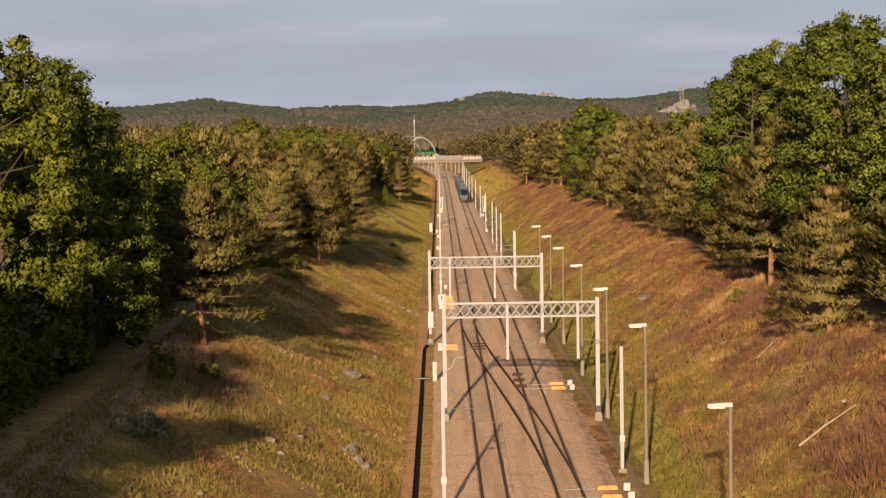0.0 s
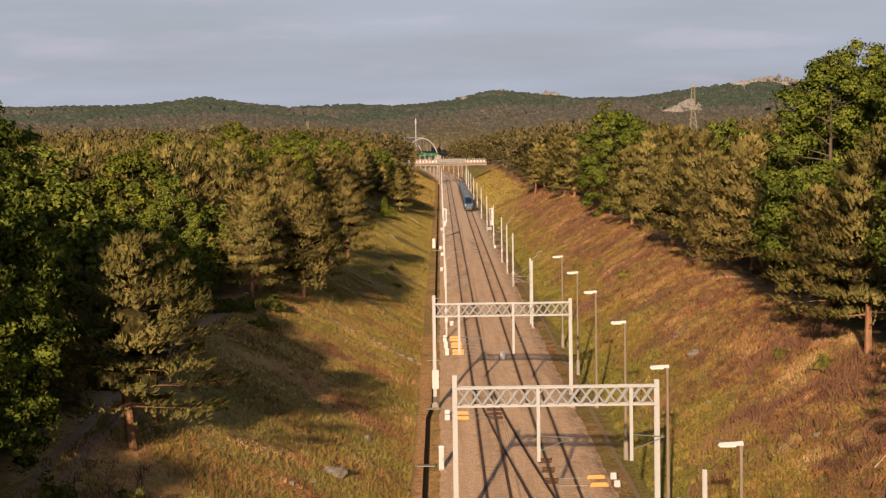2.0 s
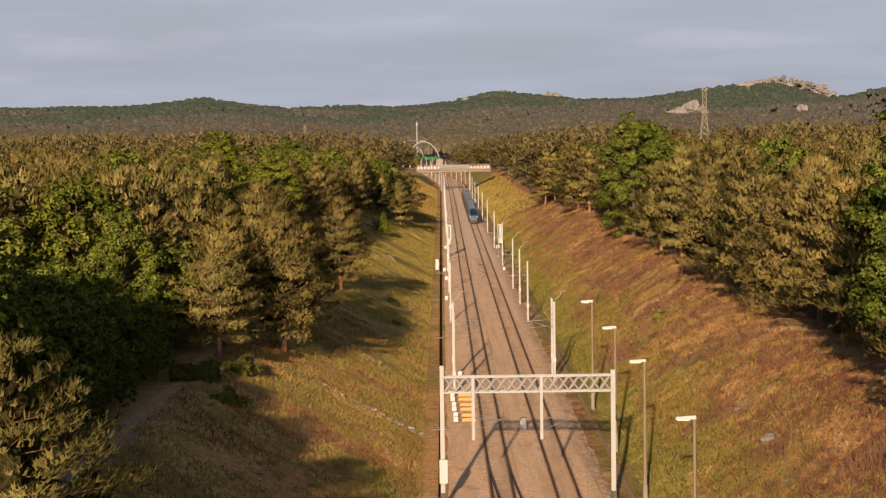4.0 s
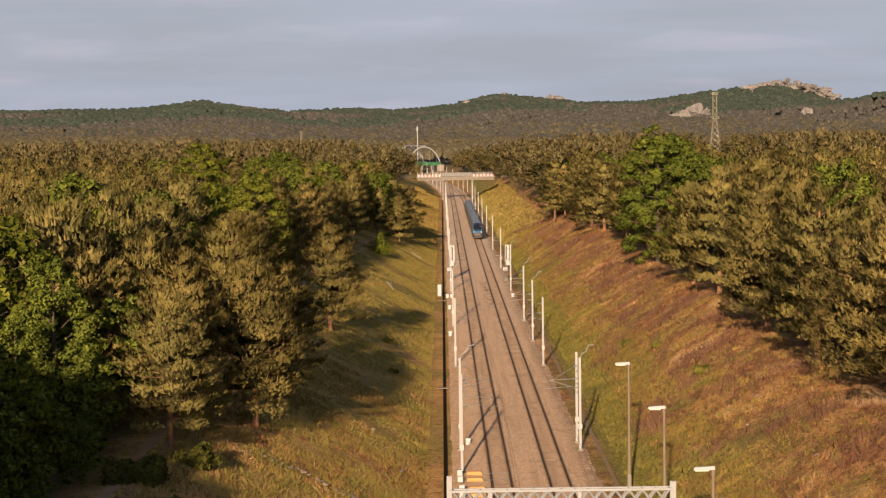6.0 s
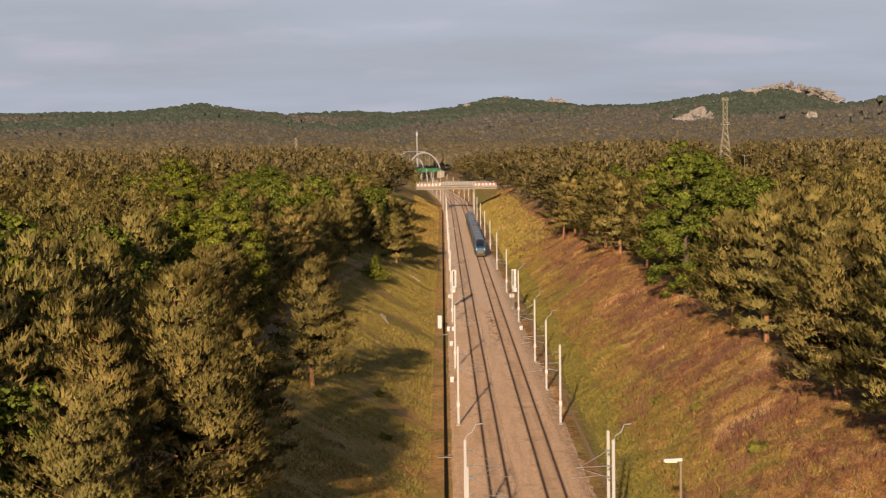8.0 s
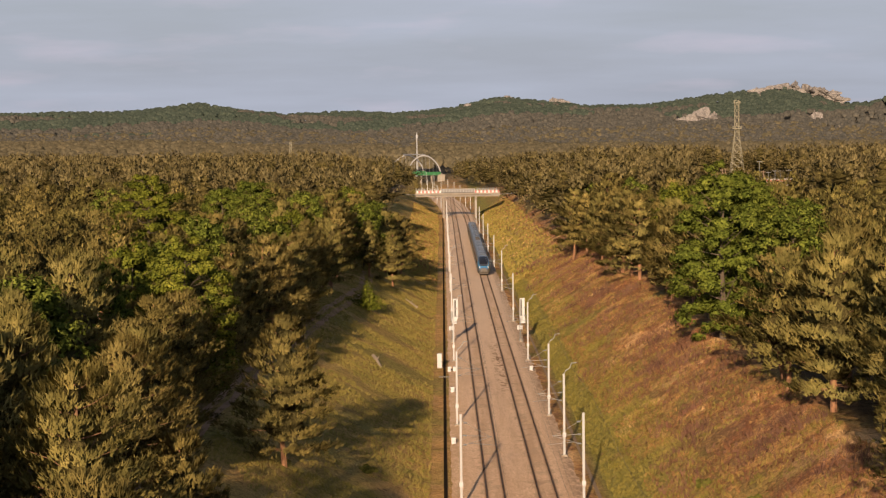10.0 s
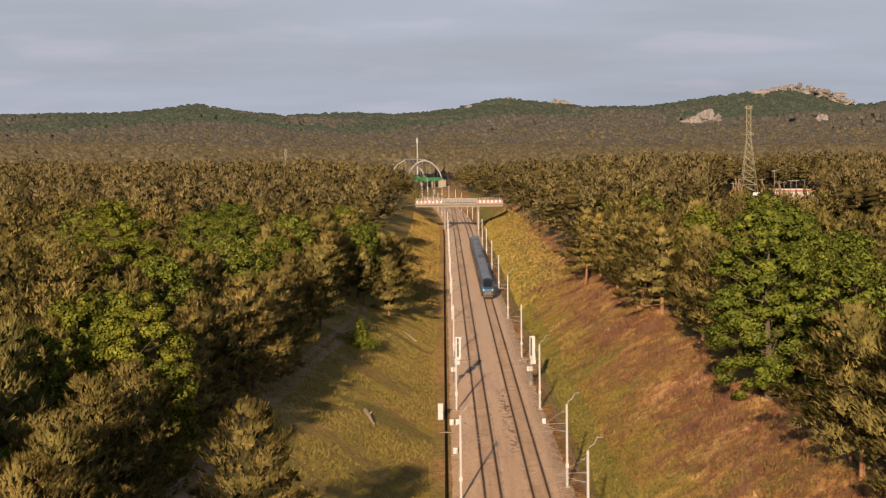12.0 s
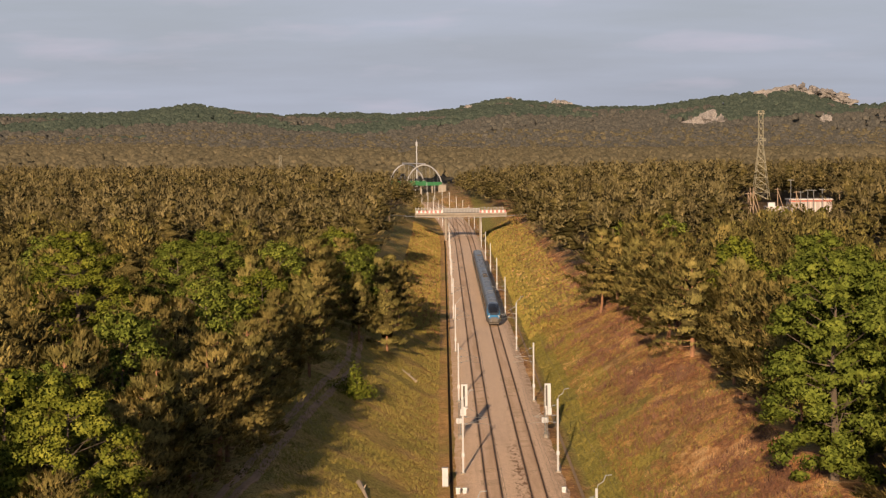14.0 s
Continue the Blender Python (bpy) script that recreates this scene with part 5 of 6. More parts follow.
def signal(x, y):
    s = thing("railway_signal", "tall white railway signal with back boxes and ladder", "railway signal", "signals beside the tracks", pose(x, y, -0.3))
    part("mast", Shape().tube([(0, 0, 0), (0, 0, 4.6)], 0.08, 8), GALV, s)
    head = part("signal_head", Shape().box(0.25 if x > 0 else 0.5, 0, 5.0, 0.75, 0.35, 3.0, 0.98), WHITE_BOX, s, "white signal head casing")
    part("back_strip", Shape().box(0.1 if x > 0 else 0.45, -0.19, 5.05, 0.24, 0.03, 2.5), BLACK, head, "dark ventilation strip")
    part("relay_box", Shape().box(0.35, -0.05, 3.15, 0.7, 0.45, 0.8), WHITE_BOX, s, "white relay box")
    part("relay_box", Shape().box(-0.1, -0.05, 2.1, 0.8, 0.4, 0.65), WHITE_BOX, s, "white relay box")
    ladder = Shape()
    for a in (-0.2, 0.2):
        ladder.tube([(a, -0.35, 0), (a, -0.25, 4.6)], 0.03, 4)
    for k in range(14):
        ladder.tube([(-0.2, -0.34 + 0.006 * k, 0.3 + 0.3 * k), (0.2, -0.34 + 0.006 * k, 0.3 + 0.3 * k)], 0.018, 4)
    part("ladder", ladder, GALV, s)
    part("foundation", Shape().box(0, 0, 0.15, 0.6, 0.6, 0.5, 0.9), CONCRETE, s)


signal(-5.3, 500)
signal(4.95, 500)


def cabinet(x, y, w, d, h, label):
    z = float(land(x + centre(y), y))
    c = thing("signal_cabinet", label, "cabinet", "line-side cabinets", pose(x, y, z - 0.05))
    part("body", Shape().box(0, 0, h / 2 + 0.1, w, d, h), WHITE_BOX, c)
    part("roof", Shape().box(0, 0, h + 0.15, w * 1.12, d * 1.2, 0.1, 0.9), WHITE_BOX, c)
    part("plinth", Shape().box(0, 0, 0.05, w * 1.1, d * 1.1, 0.2), CONCRETE, c)
    door = part("door", Shape().box(0, -d / 2 - 0.01, h / 2 + 0.1, w * 0.84, 0.03, h * 0.9), WHITE_BOX, c)
    part("handle", Shape().box(w * 0.3, -d / 2 - 0.04, h * 0.55, 0.04, 0.04, 0.2), BLACK, door)


cabinet(-7.2, 467.0, 0.62, 0.6, 1.85, "white steel relay cabinet beside the drain")
cabinet(-5.9, 194.0, 0.35, 0.3, 1.6, "narrow white marker cabinet on the ballast edge")
cabinet(0.4, 260.8, 0.5, 0.4, 1.1, "small white box between the tracks")
for x, y in ((-4.6, 300), (-5.6, 440), (-5.7, 398), (-5.9, 462), (4.9, 462), (-5.2, 462)):
    cabinet(x, y, 0.45, 0.4, 0.55, "low white junction box on the ballast")


def point_machine(x, y, side):
    p = thing("point_machine", "yellow switch machine cover with white end boxes", "point machine", "point machines at the switches", pose(x, y, -0.25))
    part("cover", Shape().box(0, 0, 0.22, 1.3, 0.38, 0.28, 0.85), YELLOW, p)
    part("cover", Shape().box(0, 3.0, 0.22, 1.3, 0.36, 0.28, 0.85), YELLOW, p)
    for dy in (-0.1, 2.95):
        part("end_box", Shape().box(side * 1.15, dy, 0.28, 0.42, 0.42, 0.45, 0.9), WHITE_BOX, p, "white motor housing")
    part("drive_rod", Shape().tube([(-side * 0.7, 0, 0.15), (-side * 2.6, 0, 0.15)], 0.04, 5).tube([(-side * 0.7, 3.0, 0.15), (-side * 2.6, 3.0, 0.15)], 0.04, 5), GALV, p)


for x, y, side in ((-4.25, 217.5, -1), (-4.1, 266, -1), (-4.2, 273, -1), (-4.3, 280, -1), (4.45, 185.0, 1), (4.6, 133.0, 1)):
    point_machine(x, y, side)


def wires():
    """Contact wire and carrier over each track, with droppers."""
    for a in (-2.25, 2.25):
        w = thing("overhead_wire", "thin dark overhead contact and carrier wire", "overhead wire", "overhead wires above the tracks")
        pts, car = [], []
        for k, y in enumerate(np.arange(40, 1060, 10.0)):
            pts.append((a + float(centre(y)) + 0.2 * math.sin(y / 20.0), float(y), 5.55))
            car.append((a + float(centre(y)) + 0.1 * math.sin(y / 20.0), float(y), 6.3 + 0.35 * abs(math.cos(math.pi * y / 60.0))))
        part("contact_wire", Shape().tube(pts, 0.010, 3, False), WIRE, w)
        part("carrier_wire", Shape().tube(car, 0.010, 3, False), WIRE, w)
    w = thing("feeder_wire", "thin dark feeder cable strung between mast heads", "overhead wire", "overhead wires above the tracks")
    part("cable", Shape().tube([(6.2 - (0 if y < 200 else 0.4) + float(centre(y)), float(y), 9.0 - 0.7 * math.sin(math.pi * ((y % 60) / 60.0))) for y in np.arange(290, 900, 7.5)], 0.012, 3, False), WIRE, w)


wires()

# ---- the train ----
CAR = 26.6


def body_ring(w, h, low=0.95, curve=1.0):
    """Half-open cross section of a car body: sides lean in, the roof is rounded."""
    pts = []
    for k in range(15):
        t = k / 14
        a = math.pi * t
        x = -math.cos(a)
        x = math.copysign(abs(x) ** 0.55, x) * w / 2
        z = low + (h - low) * (math.sin(a) ** 0.68 if 0 < t < 1 else 0)
        pts.append((x, z))
    return pts


def loft(rings, ys):
    k = len(rings[0])
    v = [(x, y, z) for ring, y in zip(rings, ys) for x, z in ring]
    f = [(r * k + j, r * k + j + 1, (r + 1) * k + j + 1, (r + 1) * k + j) for r in range(len(rings) - 1) for j in range(k - 1)]
    return v, f


def grown(ring, amount):
    return [(x * (1 + amount), z + amount * 1.2) for x, z in ring]


def split_loft(name, rings, ys, pick, material, parent, lift=0.0, label=""):
    rings = [grown(r, lift) for r in rings] if lift else rings
    v, f = loft(rings, ys)
    k = len(rings[0]) - 1
    faces = [q for i, q in enumerate(f) if pick(i // k, i % k)]
    used = sorted({i for q in faces for i in q})
    place = {i: k for k, i in enumerate(used)}
    return part(name, Shape().add([v[i] for i in used], [tuple(place[i] for i in q) for q in faces]), material, parent, label, True)


def middle_car(train, y0, y1, kit):
    car = part("car_body", Shape().add(*loft([body_ring(2.83, 3.95)] * 2, (y0 + 0.35, y1 - 0.35))), TRAIN_SIDE, train, "silver-grey train car", True)
    split_loft("roof", [body_ring(2.83, 3.95)] * 2, (y0 + 0.4, y1 - 0.4), lambda r, j: 3 <= j <= 10, TRAIN_ROOF, car, 0.006, "blue-grey car roof")
    split_loft("window_band", [body_ring(2.83, 3.95)] * 2, (y0 + 1.2, y1 - 1.2), lambda r, j: j in (1, 12), TRAIN_DARK, car, 0.005, "dark window band")
    for e in (y0 + 0.36, y1 - 0.36):
        ring = body_ring(2.83, 3.95)
        part("end_wall", Shape().add([(x, e, z) for x, z in ring], [tuple(range(len(ring)))]), TRAIN_DARK, car)
    part("gangway", Shape().add(*loft([[(x * 0.9, z * 0.97) for x, z in body_ring(2.83, 3.95)]] * 2, (y1 - 0.4, y1 + 0.4))), TRAIN_GREY, car, "dark folded gangway bellows")
    part("underframe", Shape().box(0, (y0 + y1) / 2, 0.62, 2.5, y1 - y0 - 1.5, 0.7), TRAIN_GREY, car)
    for yb in (y0 + 4, y1 - 4):
        for dy in (-1.35, 1.35):
            part("wheelset", Shape().tube([(-0.8, yb + dy, 0.46), (-0.68, yb + dy, 0.46), (0.68, yb + dy, 0.46), (0.8, yb + dy, 0.46)], [0.46, 0.46, 0.46, 0.46], 14), TRAIN_GREY, car)
    for dy, w, l, h in kit:
        part("roof_unit", Shape().box(0, y0 + dy, 3.97, w * 0.8, l, h * 0.8, 0.8), TRAIN_GREY if h > 0.25 else ROOF_BOX, car, "roof equipment housing")
    part("roof_arch", Shape().add(*loft([grown(body_ring(2.83, 3.95), 0.02)] * 2, (y1 - 0.75, y1 - 0.35))), ROOF_BOX, car, "pale end hoop")
    return car


def end_car(train, y0, y1, nose):
    """The cab car; nose is -1 where it looks back along the line, 1 where it leads."""
    tip, back = (y0, y1) if nose < 0 else (y1, y0)
    d = -nose
    steps = [0.0, 0.12, 0.35, 0.8, 1.4, 2.1, 2.9, 3.8, 4.8, 5.9, 7.0]
    rings, ys = [], []
    for s in steps:
        t = s / 7.0
        w = 2.83 * (0.42 + 0.58 * math.sin(math.pi / 2 * min(1, (t * 1.9)) ** 0.8) ** 0.7) if s > 0 else 0.9
        h = 1.35 + 2.6 * (math.sin(math.pi / 2 * min(1, t * 1.12)) ** 0.85)
        rings.append(body_ring(min(w, 2.83), min(h, 3.95), 0.75 + 0.2 * t))
        ys.append(tip + d * s)
    rings.append(body_ring(2.83, 3.95))
    ys.append(back - d * 0.35)
    n = len(steps)
    car = part("cab_car", Shape().add(*loft(rings, ys)), TRAIN_SIDE, train, "streamlined silver cab car", True)
    part("nose_cap", Shape().add([(x, ys[0] - d * 0.02, z) for x, z in rings[0]], [tuple(range(len(rings[0])))]), TRAIN_GREY, car)
    split_loft("nose_paint", rings, ys, lambda r, j: 2 <= r <= 8 and 2 <= j <= 11 or (r == 9 and 3 <= j <= 10), TRAIN_BLUE, car, 0.006, "sky-blue nose paint")
    mask = split_loft("cab_mask", rings, ys, lambda r, j: (r == 3 and 5 <= j <= 8) or (4 <= r <= 8 and 4 <= j <= 9) or (r == 9 and 5 <= j <= 8), TRAIN_DARK, car, 0.014, "black cab surround")
    split_loft("windscreen", rings, ys, lambda r, j: r in (4, 5, 6, 7) and 5 <= j <= 8, SCREEN, mask, 0.020, "sloping dark windscreen")
    split_loft("roof", rings, ys, lambda r, j: r >= n - 1 and 3 <= j <= 10, TRAIN_ROOF, car, 0.006, "blue-grey car roof")
    split_loft("window_band", rings, ys, lambda r, j: r >= n - 1 and j in (1, 12), TRAIN_DARK, car, 0.005, "dark window band")
    for x in (-0.86, 0.86):
        part("headlight", Shape().tube([(x, tip + d * 1.15, 1.75), (x, tip + d * 0.78, 1.72)], [0.22, 0.17], 10), LENS, car, "round clear headlight")
    part("top_light", Shape().tube([(0, tip + d * 4.6, 3.62), (0, tip + d * 4.4, 3.60)], [0.12, 0.1], 8), LENS, mask, "small top headlight")
    for x in (-0.35, 0.05):
        part("wiper", Shape().tube([(x, tip + d * 2.35, 2.68), (x + 0.12, tip + d * 3.3, 3.22)], 0.02, 4), BLACK, mask)
    part("skirt", Shape().box(0, tip + d * 2.3, 0.55, 1.9, 2.6, 0.55, 1.1), TRAIN_GREY, car, "dark snow plough skirt")
    ring = body_ring(2.83, 3.95)
    part("end_wall", Shape().add([(x, back - d * 0.36, z) for x, z in ring], [tuple(range(len(ring)))]), TRAIN_DARK, car)
    part("underframe", Shape().box(0, (y0 + y1) / 2 + d * 1.5, 0.62, 2.5, y1 - y0 - 6.5, 0.7), TRAIN_GREY, car)
    for yb in (tip + d * 5, back - d * 4):
        for dy in (-1.35, 1.35):
            part("wheelset", Shape().tube([(-0.8, yb + dy, 0.46), (0.8, yb + dy, 0.46)], 0.46, 14), TRAIN_GREY, car)
    for a, w, l in ((9.5, 1.7, 1.2), (12.5, 1.7, 1.6), (18.5, 1.7, 1.4)):
        part("roof_unit", Shape().box(0, tip + d * a, 3.96, w * 0.8, l, 0.12, 0.8), ROOF_BOX, car, "roof equipment housing")
    return car


def build_train(rear):
    train = thing("passenger_train", "long streamlined blue and silver express train on the rails", "train", at=pose(2.25, rear, 0.0))
    end_car(train, 0, 27.2, -1)
    kits = [[(4, 1.6, 1.8, 0.2), (9, 1.7, 1.2, 0.15), (21, 1.6, 1.8, 0.2)], [(6, 1.5, 2.2, 0.2), (14, 1.5, 1.0, 0.15), (22.5, 1.5, 2.6, 0.45)], [(3, 1.5, 2.6, 0.45), (12, 1.5, 1.4, 0.2)]]
    for k in range(5):
        middle_car(train, 27.2 + CAR * k, 27.2 + CAR * (k + 1), kits[k % 3])
    end_car(train, 27.2 + CAR * 5, 54.4 + CAR * 5, 1)
    for y in (73, 112):
        pan = Shape().tube([(-0.5, y, 4.15), (0.0, y + 1.0, 4.75), (-0.75, y, 5.45)], 0.03, 4).tube([(0.5, y, 4.15), (0.0, y + 1.0, 4.75), (0.75, y, 5.45)], 0.03, 4).tube([(-0.8, y, 5.47), (0.8, y, 5.47)], 0.04, 4)
        part("pantograph", pan, BLACK, train, "dark folding pantograph on the roof")


build_train(640.0)

# ---- bridges ----
def build_overpass(y=955.0):
    b = thing("overpass_bridge", "concrete road overpass with white railing and red-white barriers", "bridge")
    c = float(centre(y))
    x0, x1 = -16.4, 14.4
    part("deck", Shape().box((x0 + x1) / 2, y + 4, 8.55, x1 - x0, 9.0, 0.7), CONCRETE, b)
    part("edge_beam", Shape().box((x0 + x1) / 2, y - 0.65, 8.62, x1 - x0 + 0.3, 0.3, 0.6), CONCRETE, b, "pale concrete edge beam")
    part("edge_beam", Shape().box((x0 + x1) / 2, y + 8.65, 8.75, x1 - x0 + 0.3, 0.3, 0.7), CONCRETE, b, "pale concrete edge beam")
    for a in (0.5, 3.0, 5.5, 7.6):
        part("girder", Shape().box((x0 + x1) / 2, y + a, 7.85, x1 - x0, 0.5, 0.7), CONCRETE, b)
    for x in (c - 5.9, c + 5.9):
        part("cap_beam", Shape().box(x, y + 4, 7.3, 0.9, 8.4, 0.45), CONCRETE, b)
        for a in (0.9, 4.0, 7.1):
            part("pier", Shape().tube([(x, y + a, -0.7), (x, y + a, 7.1)], 0.45, 10), CONCRETE, b, "round pale concrete pier")
    for x in np.arange(x0, x1 + 0.1, 1.03):
        part("rail_post", Shape().box(float(x), y - 0.8 if -7.1 < x < 5.3 else y + 8.65, 9.75, 0.12, 0.1, 1.65), WHITE, b, "white railing post")
    for z in (9.45, 9.8, 10.2):
        part("handrail", Shape().box((x0 + x1) / 2, y + 8.65, z, x1 - x0, 0.07, 0.07), GALV, b)
    part("screen_panel", Shape().box(-0.9, y - 0.72, 9.8, 12.2, 0.06, 1.35), SCREEN_MESH, b, "grey mesh safety screen above the wires")
    for x in np.arange(x0, x1 + 2, 10.2):
        part("abutment", Shape().box(float(x), y + 4, 7.6, 0.1, 8.6, 1.0), CONCRETE, b)
    block = Shape().box(0, 0, 0.22, 0.62, 0.5, 0.44, 0.8).box(0, 0, 0.68, 0.52, 0.28, 0.5, 0.85)
    k = 0
    for x in list(np.arange(x0 + 0.6, -7.2, 0.7)) + list(np.arange(5.6, x1, 0.7)):
        o = thing("road_barrier", "red plastic road barrier on the bridge" if k % 2 else "white plastic road barrier on the bridge", "barrier", "road barriers on the bridge", pose(float(x), y - 0.4, 8.92))
        part("body", block, RED if k % 2 else WHITE_BOX, o)
        k += 1


build_overpass()


def build_arch_bridge(y=1440.0):
    b = thing("arch_bridge", "distant road bridge with silver arches and green girders", "bridge")
    xl, xr, z0 = -42.0, -7.5, 7.0
    for a in (0.0, 11.0):
        dx = -9.5 if a else 0.0
        part("girder", Shape().box((xl + xr) / 2 + dx, y + a * 3, z0 - 0.4, xr - xl, 0.7, 2.0), GREEN_STEEL, b, "green painted edge girder")
    part("deck", Shape().box((xl + xr) / 2 - 4, y + 16, z0 - 0.6, xr - xl + 10, 32, 0.5), CONCRETE, b)
    for x0, x1, yy in ((-27.5, -7.6, y), (-38.0, -18.0, y + 33)):
        n = 18
        pts = [(x0 + (x1 - x0) * k / n, yy, z0 + 0.6 + 9.8 * (1 - (2 * k / n - 1) ** 2) ** 0.75) for k in range(n + 1)]
        part("arch", Shape().tube(pts, 0.42, 8), ARCH_PAINT, b, "silver-grey tubular arch rib")
        for k in range(2, n - 1, 2):
            part("hanger", Shape().tube([pts[k], (pts[k][0], yy, z0)], 0.06, 5), ARCH_PAINT, b)
    for k, (xa, xb) in enumerate(((-18.5, -29.0), (-16.8, -27.4), (-20.0, -30.5))):
        part("cross_brace", Shape().tube([(xa, y, z0 + 11.0), (xb, y + 33, z0 + 11.0)], 0.3, 6), ARCH_PAINT, b)
    for x in (-31.0, -26.5, -19.5, -13.0, -9.0):
        part("pier", Shape().tube([(x, y + 2, -2), (x, y + 2, z0 - 1.0)], 0.6, 8), CONCRETE, b)
    part("abutment", Shape().box(-7.0, y + 6, 1.5, 4.0, 14, 9.0), CONCRETE, b, "pale concrete abutment")
    part("abutment", Shape().box(-43.0, y + 6, 1.5, 4.0, 14, 9.0), CONCRETE, b, "pale concrete abutment")


build_arch_bridge()


def lattice_tower(name, x, y, z, height, base, material, label, category, platforms=()):
    t = thing(name, label, category, at=pose(x, y, z))
    legs, n = Shape(), 12
    half = lambda f: base / 2 * (1 - 0.72 * min(1, f / 0.62)) if f < 0.62 else base / 2 * 0.28  # noqa: E731
    for sx in (-1, 1):
        for sy in (-1, 1):
            part("leg", Shape().tube([(sx * half(f), sy * half(f), height * f) for f in (0, 0.3, 0.62, 1.0)], [0.14, 0.12, 0.09, 0.07], 4), material, t)
    for k in range(n):
        f0, f1 = k / n, (k + 1) / n
        lace = Shape()
        a, c, z0, z1 = half(f0), half(f1), height * f0, height * f1
        for q in range(4):
            r = [(-1, -1), (1, -1), (1, 1), (-1, 1)]
            p0, p1 = r[q], r[(q + 1) % 4]
            lace.tube([(p0[0] * a, p0[1] * a, z0), (p1[0] * c, p1[1] * c, z1)], 0.07, 3, False)
            lace.tube([(p1[0] * a, p1[1] * a, z0), (p0[0] * c, p0[1] * c, z1)], 0.07, 3, False)
            lace.tube([(p0[0] * c, p0[1] * c, z1), (p1[0] * c, p1[1] * c, z1)], 0.06, 3, False)
        part("lacing", lace, material, t)
    for f, w in platforms:
        p = part("platform", Shape().box(0, 0, height * f, w, w, 0.2), material, t)
        for sx in (-1, 1):
            part("railing", Shape().box(0, sx * w / 2, height * f + 0.9, w, 0.08, 0.1).box(sx * w / 2, 0, height * f + 0.9, 0.08, w, 0.1), material, p)
            part("stanchion", Shape().box(sx * w / 2, -w / 2, height * f + 0.5, 0.1, 0.1, 1.0).box(sx * w / 2, w / 2, height * f + 0.5, 0.1, 0.1, 1.0), material, p)
    return t


lattice_tower("lattice_tower", 119.5, 1080, 8.0, 35.5, 6.4, TOWER_PAINT, "tall yellowish steel lattice tower above the pines", "tower", ((0.66, 3.4), (0.965, 2.6)))
for x, y, h in ((-68.0, 1035.0, 20.5),):
    lattice_tower("power_pylon", x, y, float(land(x, y)), h, 3.0, TOWER_PAINT, "slender distant power pylon above the forest", "pylon")


def build_mast():
    m = thing("telecom_mast", "white tubular telecom mast behind the arch bridge", "mast", at=pose(-22.6, 1520, 3.0))
    part("tube", Shape().tube([(0, 0, 0), (0, 0, 26), (0, 0, 28.5)], [0.45, 0.3, 0.15], 8), WHITE_BOX, m)
    part("antenna_ring", Shape().tube([(0, 0, 24.6), (0, 0, 27.0)], 0.65, 8), WHITE_BOX, m, "white antenna drum")


build_mast()


def build_substation():
    x0, y0 = 106.0, 930.0
    g = 8.4
    h = thing("substation_building", "low pinkish substation building with a flat pale roof", "building", at=pose(x0, y0, g))
    part("wall", Shape().box(6.9, 4, 2.2, 13.6, 8, 4.4), BRICK_PINK, h)
    part("roof", Shape().box(6.9, 4, 4.75, 14.4, 8.8, 0.35), ROOF_GREY, h)
    part("fascia", Shape().box(6.9, -0.3, 4.25, 14.2, 0.2, 0.35), plain("red_fascia", (0.36, 0.10, 0.07), 0.7), h, "dark red fascia strip")
    for k in range(9):
        part("pilaster", Shape().box(0.6 + 1.55 * k, -0.1, 2.0, 0.25, 0.2, 4.0), ROOF_GREY, h)
    a = thing("annex_building", "small pale annex with flat roof", "building", at=pose(x0 - 6.5, y0 + 1, g))
    part("wall", Shape().box(2.5, 3, 1.1, 6.5, 6, 2.2), BRICK_PINK, a)
    part("roof", Shape().box(2.5, 3, 2.3, 6.9, 6.4, 0.25), ROOF_GREY, a)
    part("tank", Shape().box(0.8, 1.5, 3.1, 2.4, 2.2, 1.4, 0.9), WHITE_BOX, a, "white rooftop unit")
    for k, (dx, dy, hh) in enumerate(((5.5, -2, 8.0), (7.4, -2, 8.0), (10.2, -2, 8.2), (-0.2, -3, 11.4), (3.2, -2, 7.5))):
        p = thing("gantry_pole", "thin grey switchyard pole beside the substation", "pole", "switchyard poles", pose(x0 + dx, y0 + dy, g))
        part("pole", Shape().tube([(0, 0, 0), (0, 0, hh)], 0.12, 6), GALV, p)
        part("cross_arm", Shape().box(0, 0, hh - 0.2, 1.9, 0.12, 0.12), GALV, p)
    for dx, dy, lean in ((-13.2, -2, 0.0), (-12.2, -2, 0.10), (-4.6, -4, 0.14), (-3.0, -30, 0.12), (10.0, -32, 0.10), (-18, -30, 0.12)):
        z = float(land(x0 + dx, y0 + dy))
        p = thing("utility_pole", "weathered timber utility pole with a bracing strut", "utility pole", "timber utility poles", pose(x0 + dx, y0 + dy, z))
        part("pole", Shape().tube([(0, 0, 0), (0, 0, 8.5)], [0.18, 0.12], 7), WOOD_POLE, p)
        part("strut", Shape().tube([(2.4, 0, 0), (0.1, 0, 7.4)], [0.16, 0.11], 7), WOOD_POLE, p)
        part("cross_arm", Shape().box(0, 0, 8.0, 1.8, 0.14, 0.16), WOOD_POLE, p)


build_substation()


